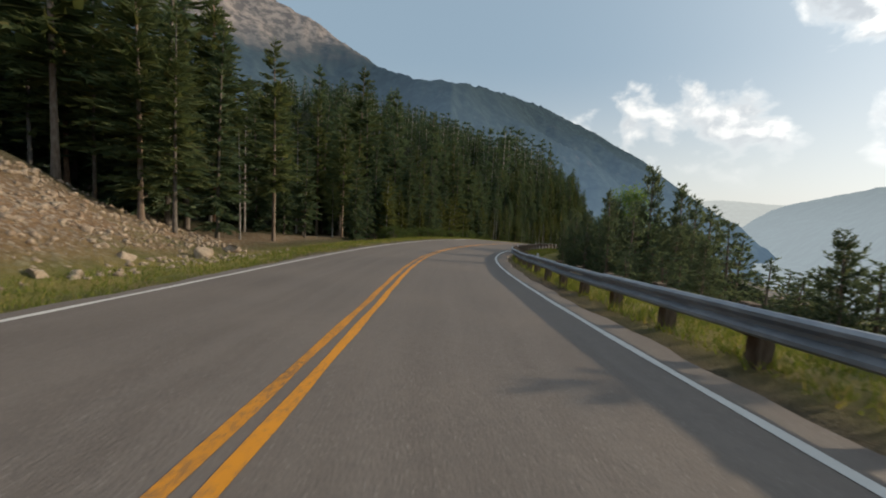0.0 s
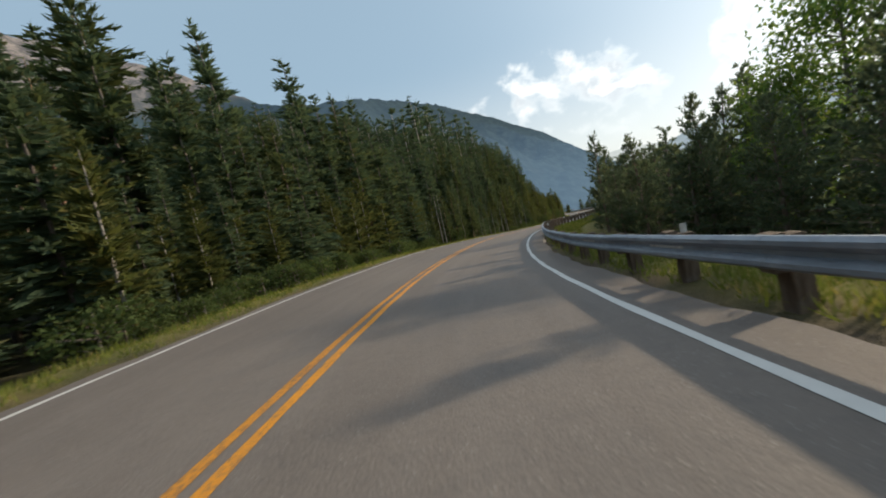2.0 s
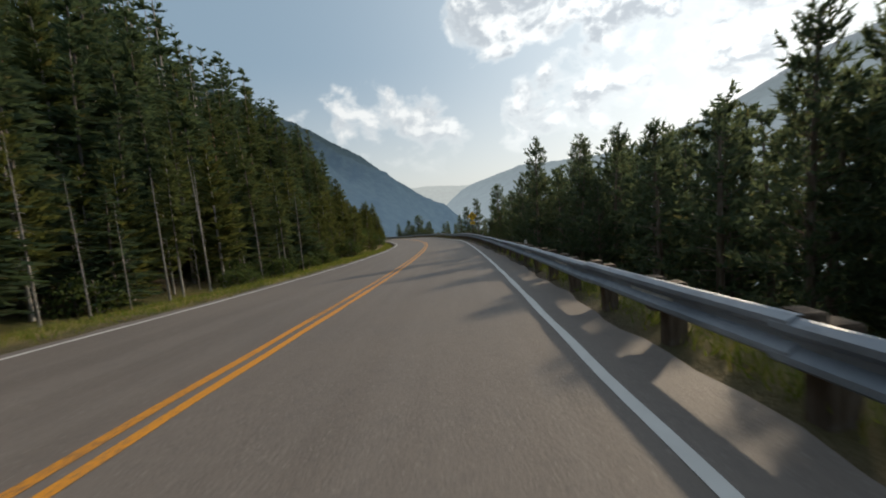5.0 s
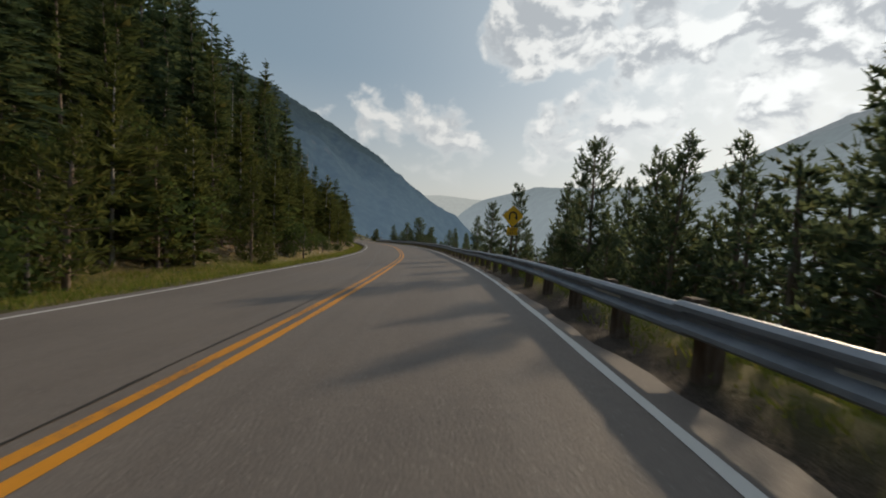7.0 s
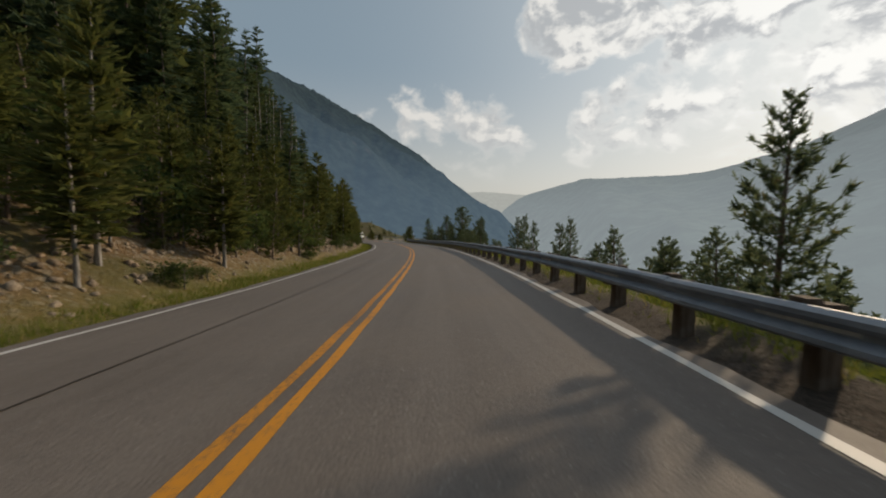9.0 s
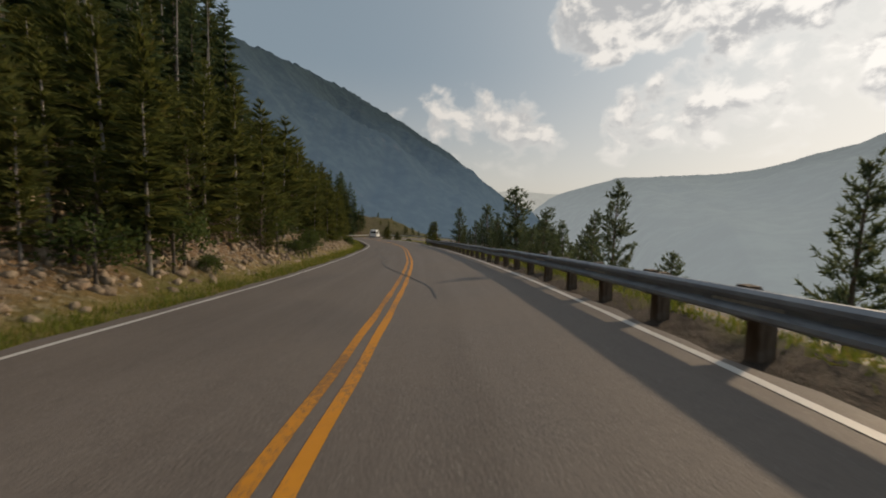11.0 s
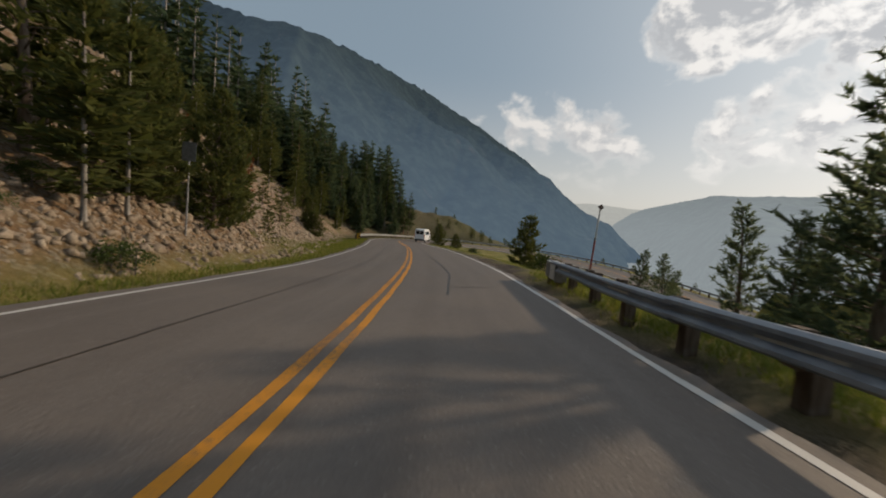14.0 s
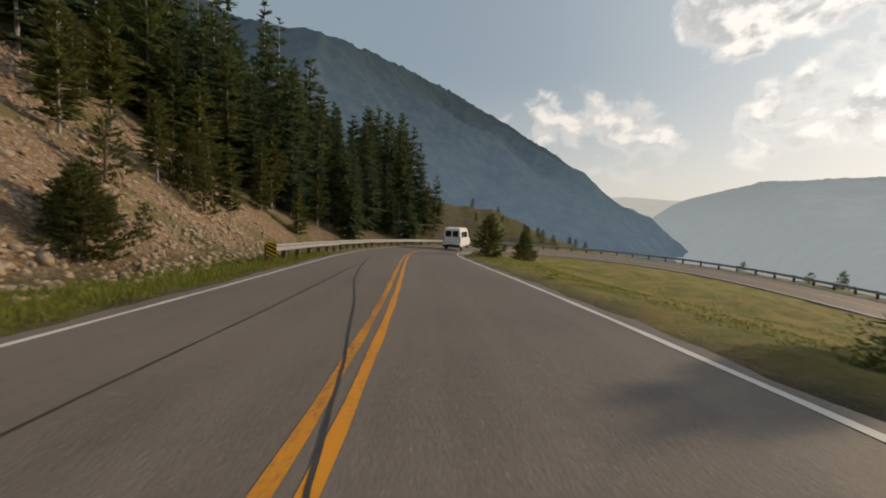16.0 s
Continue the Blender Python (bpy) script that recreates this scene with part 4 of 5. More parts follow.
taken = []
flat = spaced(190, lambda: (lambda u: (u, -((10.0 if u < 30 else 8.2) + 15 * fr.random() ** 1.3)))(fr.uniform(16, 98)), 1.7, taken)
for k, (s, l) in enumerate(flat):
    edge = -l < 11
    kind = fr.choices(("fir", "lodgepole", "snag"), (0.52, 0.43, 0.05))[0] if s < 45 else fr.choices(("fir", "lodgepole", "snag"), ((0.88, 0.08, 0.04) if edge else (0.72, 0.22, 0.06)))[0]
    tall = min(17.0, 8.6 + 0.85 * (-l - 8)) if s > 42 else min(15.5, 9.0 + 0.95 * (-l - 8))
    stand = (1.0 + 0.14 * math.sin(s * 0.55 + 1.1) + 0.08 * math.sin(s * 1.37)) * float(np.interp(s, [16, 22, 29, 40, 50, 57, 66, 78, 98], [1.06, 0.92, 0.72, 0.76, 0.98, 1.12, 0.98, 0.76, 0.7]))
    plant_at(kind, s, l, tall * stand * fr.choice((0.72, 0.85, 0.95, 1.02, 1.1)), 15.0 if kind != "snag" else 12.0)
for s, l in spaced(64, lambda: (fr.uniform(38, 98), -(7.6 + 2.8 * fr.random())), 1.0, taken):
    if fr.random() < 0.5:
        plant_at("fir", s, l, fr.uniform(2.4, 5.6), 15.0, wide=1.7, label="small dense fir with boughs to the ground at the forest edge")
    else:
        plant_at("cutting", s, l, fr.uniform(3.0, 6.5), 8.0, label="half-grown olive green pine at the forest edge")
for s, l in spaced(34, lambda: (fr.uniform(62, 95), -(6.6 + 2.2 * fr.random())), 0.9, taken):
    kind = fr.choices(("snag", "lodgepole"), (0.55, 0.45))[0]
    plant_at(kind, s, l, fr.uniform(2.6, 5.5), 9.0 if kind == "snag" else 12.0, wide=0.8)
for s, l in spaced(9, lambda: (fr.uniform(178, 206), -(13 + 8 * fr.random())), 2.0, taken):
    plant_at("snag", s, l, fr.uniform(9, 13.5), 9.0, wide=0.8, label="tall bare grey dead trunk standing on the hillside")
slope = spaced(330, lambda: (fr.uniform(94, 300), -(9.5 + 27 * fr.random())), 1.9, taken)
DEEP = []
for s, l in slope:
    bare_to = np.interp(s, [94, 104, 150, 180, 205, 216, 224, 232, 246, 260, 268, 276, 283, 290], [9, 12.5, 13.5, 12.5, 15, 22, 27, 30, 34, 31, 25, 17, 12.5, 9.5])
    if -l < bare_to:
        continue
    if -l > 26:
        DEEP.append((s, l))
        continue
    kind = fr.choices(("fir", "lodgepole", "snag"), (0.60, 0.34, 0.06) if 200 < s < 285 else (0.60, 0.34, 0.06))[0]
    plant_at(kind, s, l, fr.uniform(9, 15) * float(np.interp(-l - bare_to, [0, 6], [0.62, 1.0]) * np.interp(s, [94, 112, 145, 185, 205, 270, 290, 306], [0.9, 1.05, 1.15, 1.35, 1.62, 1.5, 1.2, 1.1])), 15.0 if kind != "snag" else 13.0)
for s, l in spaced(75, lambda: (fr.uniform(272, 299), -(9.5 + 26 * fr.random())), 1.9, taken):
    kind = fr.choices(("fir", "lodgepole"), (0.8, 0.2))[0]
    plant_at(kind, s, l, fr.uniform(8.5, 15.5) * float(np.interp(-l, [9, 15], [0.75, 1.0])), 15.0, wide=1.15)
# small pines on the cutting and above its foot
for s, l in spaced(175, lambda: (fr.uniform(98, 229), -(6.6 + 10.0 * fr.random())), 1.4, taken):
    if s > 217 or (s < 172 and fr.random() < 0.35):
        continue
    kind = "young" if s < 172 else fr.choice(("young", "cutting", "cutting"))
    plant_at(kind, s, l, fr.uniform(2.2, 5.0) if kind == "young" else fr.uniform(4.0, 7.0), 4.0 if kind == "young" else 8.0, wide=0.95)
for s, l, h in ((237, -9.9, 3.0), (243, -13, 2.2), (256, -13, 3.2), (262, -12, 3.0), (229, -8.2, 1.6), (228, -14.5, 3.6), (216, -10, 6.5), (247, -17, 3.5), (266, -14, 4), (254, -10.2, 1.5)):
    plant_at("young", s, l, h, 4.0, wide=1.15)
for s, l in spaced(15, lambda: (fr.uniform(226, 268), -(17 + 15 * fr.random())), 2.6, taken):
    plant_at("cutting", s, l, fr.uniform(2.5, 6.0), 8.0, wide=0.95)
for s, l, h in ((236, -12.2, 2.4), (240, -14.5, 2.2), (231, -16.5, 1.8), (252, -17, 2.2), (245, -20, 2)):
    plant_at("browned", s, l, h, 3.0)
for s, l, h in ((258, -16.5, 6.0), (261, -14, 5.0), (263, -18, 7.5), (266, -12.5, 4.5), (268, -16, 7), (271, -13, 5.5), (273, -10.8, 4.2), (275, -14.5, 8), (278, -11.5, 5.5), (282, -10.5, 6), (214, -13, 6.5), (217, -15.5, 7), (212, -10, 5.5)):
    plant_at("cutting", s, l, h, 8.0, wide=1.1)
for s, l, h, w in ((250.4, -9.6, 2.9, 1.35), (251.4, -10.6, 2.3, 1.3), (222, -10.5, 5.4, 0.9), (219, -9, 5.8, 0.9), (225.0, -8.9, 4.7, 0.85), (222.2, -8.1, 6.0, 0.8), (223.4, -11.6, 5.6, 0.95), (263, -13.5, 4.2, 1.0)):
    plant_at("bushy", s, l, h, 5.0, wide=w, label="dense bushy pine rooted in the brown scree")
plant_at("snag", 190.6, -8.6, 4.6, 9.0, label="thin dead sapling with brown twigs on the cutting")
# pines and brush close above the verge
for s, l in spaced(85, lambda: (fr.uniform(104, 208), -(6.9 + 7.5 * fr.random())), 1.3, taken):
    kind = fr.choices(("cutting", "young", "fir", "shrub"), (0.42, 0.28, 0.12, 0.18))[0]
    tall, native = {"cutting": (fr.uniform(3.5, 7.0), 8.0), "young": (fr.uniform(1.8, 4.2), 4.0), "fir": (fr.uniform(4.0, 8.0), 15.0), "shrub": (fr.uniform(0.7, 1.6), 1.3)}[kind]
    plant_at(kind, s, l, tall, native, wide=1.5 if kind == "fir" else 1.0)
for s, l in spaced(75, lambda: (fr.uniform(117, 176), -(6.4 + 4.5 * fr.random())), 0.9, taken):
    kind = fr.choices(("shrub", "young", "cutting"), (0.55, 0.3, 0.15))[0]
    tall, native = {"cutting": (fr.uniform(2.5, 5.0), 8.0), "young": (fr.uniform(1.0, 2.6), 4.0), "shrub": (fr.uniform(0.6, 1.6), 1.3)}[kind]
    plant_at(kind, s, l, tall, native, wide=fr.uniform(0.9, 1.3))
for s, l in spaced(30, lambda: (fr.uniform(172, 206), -(6.6 + 5.5 * fr.random())), 1.1, taken):
    kind = fr.choice(("cutting", "cutting", "young", "shrub"))
    tall, native = {"cutting": (fr.uniform(3.0, 6.0), 8.0), "young": (fr.uniform(1.4, 3.6), 4.0), "shrub": (fr.uniform(0.5, 1.1), 1.3)}[kind]
    plant_at(kind, s, l, tall, native)
# scattered small trees on the spur past the bend
for s, l in spaced(16, lambda: (fr.uniform(301, 318), -(9.5 + 13 * fr.random())), 1.7, taken):
    plant_at("young", s, l, fr.uniform(1.2, 2.8), 4.0, label="small dark pine on the grassy spur past the bend")
for s, l in spaced(48, lambda: (fr.uniform(36, 100), -(6.3 + 2.4 * fr.random())), 0.8, taken):
    plant_at("shrub", s, l, fr.uniform(0.4, 1.15), 1.3, wide=fr.uniform(0.9, 1.4))
for s, l in spaced(44, lambda: (fr.uniform(104, 150), -(8.0 + 7.5 * fr.random())), 1.0, taken):
    plant_at("shrub", s, l, fr.uniform(0.9, 2.2), 1.3, wide=fr.uniform(1.0, 1.4), label="dense green bush above the grassy verge")
for s, l in spaced(34, lambda: (fr.uniform(100, 170), -(10.5 + 7 * fr.random())), 1.2, taken):
    plant_at("shrub", s, l, fr.uniform(0.8, 1.9), 1.3, wide=fr.uniform(0.8, 1.2), label="leafy olive green bush on the hillside")
for s, l in spaced(16, lambda: (fr.uniform(120, 215), -(6.0 + 3.0 * fr.random())), 1.1, taken):
    plant_at("shrub", s, l, fr.uniform(0.4, 1.0), 1.3, label="leafy green shrub below the rocky cutting")


def build_far_forest():
    """Woods beyond the near trees, too many to count."""
    g = np.random.default_rng(77)
    low = [fir_crown(13.0, r, 0.06, np.random.default_rng(900 + i), 14, 4.6, 2, 0.3, 0.3, 2.4, 0.0, 0.42) for i, r in enumerate((1.9, 2.2, 1.7))]
    sv, lv = [], []
    while len(sv) < 1350:
        s, a = g.uniform(0, 312), 24 + 130 * g.random() ** 1.4
        if s > 94 and a < 38:
            a += 14
        if s > 304 and g.random() < 0.8:
            continue
        sv.append(s)
        lv.append(-a)
    for s, l in DEEP:
        sv.append(s)
        lv.append(l)
    far = len(sv)
    sv.extend(g.uniform(300, 332, 170))
    lv.extend(-(27 + 70 * g.random(170)))
    p = on(np.array(sv), np.array(lv))
    z, ss, ll, dist = ground_height(p[:, 0], p[:, 1])
    vs, fs, k, tv, tf, tk = [], [], 0, [], [], 0
    for i in range(len(p)):
        if dist[i] < (24 if i < far else 9.5):
            continue
        (v, f), (u, w) = low[i % 3]
        sc = g.uniform(0.7, 1.2) * (1.35 if 1350 <= i < far else 1.0) if i < far else g.uniform(0.2, 0.42)
        a = g.uniform(0, 6.28)
        rot = np.array([[math.cos(a), -math.sin(a), 0], [math.sin(a), math.cos(a), 0], [0, 0, 1]]) * sc
        at = np.array([p[i, 0], p[i, 1], z[i] - 0.2])
        vs.append(v @ rot.T + at)
        fs.append(f + k)
        k += len(v)
        u, w = limb([(0, 0, -0.4), (0, 0, 12.5)], [0.16, 0.03], 4)
        tv.append(u @ rot.T + at)
        tf.append(w + tk)
        tk += len(u)
    e = new("forest")
    tagged(e, "dense dark conifer forest climbing the mountainside", "forest", kind="stuff")
    c = new("crown", fast_mesh("crown", np.concatenate(vs), np.concatenate(fs), FIR))
    t = new("trunk", fast_mesh("trunk", np.concatenate(tv), np.concatenate(tf), BARK_GREY, True))
    c.parent = t.parent = e


build_far_forest()


def build_thicket():
    """Deeper rows of pines below the road, a dense stand before the view opens. Its unseen start is added for shade."""
    g = np.random.default_rng(21)
    low = [pine_crown(7.0, r, 0.06, np.random.default_rng(950 + i), 15, 4.4, 4, 0.5, 1.75, 0.65) for i, r in enumerate((1.7, 2.0, 1.5, 1.8))]
    s = np.repeat(np.arange(-24, 152, 1.9), 3)
    l = np.tile([9.4, 12.2, 16.5], len(s) // 3) + g.uniform(-1.4, 1.4, len(s))
    s = s + g.uniform(-0.9, 0.9, len(s))
    p = on(s, l)
    z = ground_height(p[:, 0], p[:, 1])[0]
    road_z = on(s, np.zeros(len(s)))[:, 2]
    near = l < 10.9
    # rows short of s = 7 are never in view, kept tall to shade the road
    want = np.interp(s, [5, 8, 20, 27, 36, 45, 60, 71, 80, 92, 108, 116, 124, 132, 152], [3.6, 0.8, 0.8, 3.0, 3.2, 2.8, 3.2, 3.0, 5.0, 5.8, 5.4, 2.4, 1.6, 0.8, 0.3]) * np.where(near, 0.75, 1.0) + g.normal(size=len(s)) * 0.6
    vs, fs, k, tv, tf, tk = [], [], 0, [], [], 0
    for i in range(len(p)):
        (v, f), (u, w) = low[i % 4]
        sc = max(1.6, want[i] + road_z[i] - z[i]) / 7.0
        a = g.uniform(0, 6.28)
        wide = sc ** 0.6
        rot = np.array([[math.cos(a) * wide, -math.sin(a) * wide, 0], [math.sin(a) * wide, math.cos(a) * wide, 0], [0, 0, sc]])
        at = np.array([p[i, 0], p[i, 1], z[i] - 0.1])
        vs.append(v @ rot.T + at)
        fs.append(f + k)
        k += len(v)
        tv.append(u @ rot.T + at)
        tf.append(w + tk)
        tk += len(u)
    e = new("pine_thicket")
    tagged(e, "dense dark stand of pines below the guardrail, partly unseen, for shade", "pine thicket", kind="stuff")
    c = new("crown", fast_mesh("crown", np.concatenate(vs), np.concatenate(fs), PINE))
    t = new("trunk", fast_mesh("trunk", np.concatenate(tv), np.concatenate(tf), BARK_PINE, True))
    c.parent = t.parent = e


build_thicket()


# ---- stones ----
def stone_data(rng, sub=1):
    """Angular block: a boulder cut by planes, or a small broken stone."""
    if sub == 1:
        v = np.array([(x, y, z) for z in (-1, 1) for y in (-1, 1) for x in (-1, 1)], float) * 0.42
        v *= rng.uniform(0.55, 1.25, v.shape)
        v[4:] *= [rng.uniform(0.55, 0.9), rng.uniform(0.55, 0.9), 1.0]
        f = np.array([(0, 2, 3, 1), (4, 5, 7, 6), (0, 1, 5, 4), (1, 3, 7, 5), (3, 2, 6, 7), (2, 0, 4, 6)])
        return v * [1.25, 0.95, 0.7], f
    bm = bmesh.new()
    bmesh.ops.create_icosphere(bm, subdivisions=sub + 1, radius=0.5)
    v = np.array([x.co[:] for x in bm.verts])
    f = np.array([[x.index for x in q.verts] for q in bm.faces])
    bm.free()
    for _ in range(9):
        d = rng.normal(size=3)
        d /= np.linalg.norm(d)
        over = np.maximum(v @ d - rng.uniform(0.15, 0.30), 0)
        v -= over[:, None] * d
    v *= 1 + rng.normal(size=(len(v), 1)) * 0.012
    return v * [1.35, 0.95, 0.72], f


def build_stones():
    g = np.random.default_rng(31)
    kinds = [stone_data(np.random.default_rng(40 + i)) for i in range(6)]
    s, l, size = [], [], []

    def scatter(n, s0, s1, a0, a1, lo, hi, power=2.5):
        s.extend(g.uniform(s0, s1, n))
        l.extend(-(a0 + (a1 - a0) * g.random(n)))
        size.extend(lo + (hi - lo) * g.random(n) ** power)

    scatter(3000, -2, 19, 6.2, 14, 0.04, 0.24, 3)
    scatter(1500, 112, 178, 6.8, 17, 0.05, 0.30, 2.6)
    scatter(10500, 200, 268, 6.5, 32, 0.05, 0.36, 2.4)
    scatter(2400, 158, 208, 5.7, 9.5, 0.06, 0.34, 2.0)
    scatter(1500, 122, 218, 5.7, 9.0, 0.04, 0.24, 2.2)
    scatter(1200, 210, 232, 5.9, 9.5, 0.05, 0.32, 2.0)
    scatter(1500, 230, 264, 8.0, 11.4, 0.05, 0.30, 2.0)
    scatter(300, 180, 264, 9.0, 30, 0.25, 0.55, 1.6)
    p = on(np.array(s), np.array(l))
    z = ground_height(p[:, 0], p[:, 1])[0]
    vs, fs, k = [], [], 0
    for i in range(len(p)):
        v, f = kinds[i % 6]
        q = Euler(g.uniform(-0.5, 0.5, 3) * [1, 1, 12]).to_matrix()
        vs.append(v * size[i] @ np.array(q).T + [p[i, 0], p[i, 1], z[i] + size[i] * 0.12])
        fs.append(f + k)
        k += len(v)
    ob = new("stones", fast_mesh("stones", np.concatenate(vs), np.concatenate(fs), ROCK))
    tagged(ob, "loose pale brown talus stones on the cutting", "stones", kind="stuff")
    # boulders at the foot of the cutting
    big = [fast_mesh("boulder", *stone_data(np.random.default_rng(60 + i), 2), ROCK) for i in range(5)]
    spots = [(8, -6.8, 0.5), (11, -7.4, 0.7), (5, -7, 0.4), (14, -7.2, 0.9), (17, -8, 0.8), (230.5, -8.2, 0.6), (128, -8.2, 0.8), (134.5, -7.0, 0.7), (139, -10, 1.2), (114, -8.3, 0.6),
             (195, -8.2, 0.6), (200, -8.5, 0.7), (235, -8.6, 0.5), (241, -9.6, 0.6)]
    for i, (a, b, r) in enumerate(spots):
        x, y, h = ground_at(a, b)
        o = new("boulder", big[i % 5])
        o.matrix_world = Matrix.Translation((x[0], y[0], h[0] + r * 0.12)) @ Matrix.Rotation(i * 1.7, 4, "Z") @ Matrix.Scale(r, 4)
        tagged(o, "pale weathered boulder fallen at the foot of the slope", "boulder", "fallen boulders")


build_stones()


def build_grass():
    g = np.random.default_rng(51)
    s, l = [], []

    def strip(n, s0, s1, l0, l1):
        s.extend(g.uniform(s0, s1, n))
        l.extend(g.uniform(l0, l1, n))

    def soft(n, s0, s1, l0, l1, fade):
        """A strip that thins out towards its ends and far side."""
        s.extend(np.clip(g.uniform(s0, s1, n) + g.normal(size=n) * fade, s0, None))
        l.extend(l0 + (l1 - l0) * g.random(n) ** 1.5 + np.abs(g.normal(size=n)) * 0.25)

    strip(5600, -2, 105, -6.8, -4.3)
    strip(2600, 95, 120, -7.6, -4.25)
    strip(8000, 118, 226, -5.9, -4.25)
    strip(6000, 226, 262, -8.3, -4.3)
    strip(2500, 236, 262, -8.6, -4.5)
    strip(8200, 0, 100, 4.6, 6.4)
    strip(4200, 100, 216, 4.45, 5.9)
    strip(1100, 206, 220, 4.5, 6.6)
    soft(9000, 217, 275, 5.2, 15, 5)
    soft(3500, 250, 300, 4.6, 16, 6)
    s, l = np.array(s), np.array(l)
    p = on(s, l)
    z = ground_height(p[:, 0], p[:, 1])[0]
    n = len(p)
    blades = 5
    base = np.repeat(np.stack([p[:, 0], p[:, 1], z - 0.02], 1), blades, 0) + g.normal(size=(n * blades, 3)) * [0.10, 0.10, 0.0]
    way = g.normal(size=(n * blades, 3)) * 0.42 + [0, 0, 1.0]
    tall = np.repeat(np.where((l > 4.9) & (s > 220), g.uniform(0.03, 0.09, n), g.uniform(0.08, 0.26, n)), blades) * g.uniform(0.6, 1.2, n * blades)
    v, f = spikes(base, way, tall, np.full(n * blades, 0.012), g)
    ob = new("verge_grass", fast_mesh("verge_grass", v, f, BLADE))
    tagged(ob, "yellow-green verge grass along the road", "grass", kind="stuff")


build_grass()


# ---- guardrails ----
W_FRONT = [(0.0, 0.156), (0.028, 0.152), (0.08, 0.118), (0.08, 0.076), (0.006, 0.022), (0.006, -0.022), (0.08, -0.076), (0.08, -0.118), (0.028, -0.152), (0.0, -0.156)]
W_LOOP = W_FRONT + [(a - 0.012, b * 0.985) for a, b in reversed(W_FRONT)]
REFLECT = mat_plain("pale_reflective_strip", (0.62, 0.60, 0.56), 0.4)


def build_guardrail(s0, s1, l_of, face, top, label, steel=STEEL, strips=True, pitch=1.905):
    """W-beam on timber posts; face is -1 where the road lies to its left, +1 to its right."""
    e = new("guardrail")
    tagged(e, label, "guardrail")
    n = int((s1 - s0) / (2 * pitch))
    k = len(W_LOOP)
    post = bmesh.new()
    box(post, (0.20, 0.20, 1.25), Matrix.Translation((0, 0, -0.03)), 0.012)
    post_me = bpy.data.meshes.new("post")
    post.to_mesh(post_me)
    post.free()
    post_me.materials.append(POST_WOOD)
    block = bmesh.new()
    box(block, (0.15, 0.19, 0.36), Matrix.Identity(4), 0.01)
    block_me = bpy.data.meshes.new("blockout")
    block.to_mesh(block_me)
    block.free()
    block_me.materials.append(POST_WOOD)
    for i in range(n):
        a, b = s0 + i * 2 * pitch, s0 + (i + 1) * 2 * pitch + 0.16
        verts = []
        ss = np.linspace(a, b, 5)
        shift = 0.003 * (i % 2)
        sag = 0.012 * math.sin(i * 2.7)
        for x in ss:
            for dx, dz in W_LOOP:
                verts.append(on(x, float(l_of(x)) + face * (dx + shift), top - 0.156 + dz + sag))
        faces = [(r * k + c, r * k + (c + 1) % k, (r + 1) * k + (c + 1) % k, (r + 1) * k + c) for r in range(4) for c in range(k)]
        faces += [tuple(range(k))[::-1], tuple(range(4 * k, 5 * k))]
        me = bpy.data.meshes.new("beam")
        me.from_pydata([tuple(v) for v in verts], [], faces)
        me.materials.append(steel)
        o = new("beam", me)
        o.parent = e
        if strips and rnd.random() < 0.85:
            v = []
            for x in np.linspace(a + 1.45, a + 2.4, 4):
                lz = float(l_of(x)) + face * 0.0105
                v += [on(x, lz, top - 0.156 + 0.018), on(x, lz, top - 0.156 - 0.016)]
            o2 = mesh_object("reflector", v, [(2 * j, 2 * j + 1, 2 * j + 3, 2 * j + 2) for j in range(3)], REFLECT, o, "pale reflective strip in the beam's hollow")
    for i in range(int((s1 - s0) / pitch) + 1):
        x = s0 + i * pitch + 0.1
        o = new("post", post_me)
        o.parent = e
        jitter = Matrix.Rotation(rnd.gauss(0, 0.02), 4, "Y") @ Matrix.Rotation(rnd.gauss(0, 0.02), 4, "X")
        o.matrix_basis = frame_at(x, float(l_of(x)) - face * 0.27, top - 0.64 + rnd.uniform(-0.03, 0.03)) @ jitter
        if strips and i % 9 == 4:
            bm = bmesh.new()
            box(bm, (0.09, 0.012, 0.13), Matrix.Translation((0, 0, 0.66)), 0.004)
            tab = part("delineator", bm, REFLECT, o, "small white delineator tab on the post top")
        o = new("blockout", block_me)
        o.parent = e
        o.matrix_basis = frame_at(x, float(l_of(x)) - face * 0.092, top - 0.17 + rnd.uniform(-0.01, 0.03))
    return e


def rail_right(s):
    return np.interp(s, [-30, 0, 60, 90, 125, 180, 206, 212, 217.9], [4.6, 4.55, 4.35, 4.3, 4.12, 3.92, 4.05, 4.25, 4.68])


build_guardrail(-26.04, 218.0, rail_right, -1, 0.67, "weathered galvanised steel guardrail on square timber posts")
PALE_STEEL = mat_plain("pale_galvanised_steel", (0.40, 0.40, 0.395), 0.5, 0.35, 3.0, 0.25)
build_guardrail(253.8, 440.0, lambda s: np.interp(s, [253, 262, 300, 440], [-5.15, -4.9, -4.9, -5.0]), 1, 0.70, "pale steel guardrail curving round the outside of the hairpin", PALE_STEEL, False)


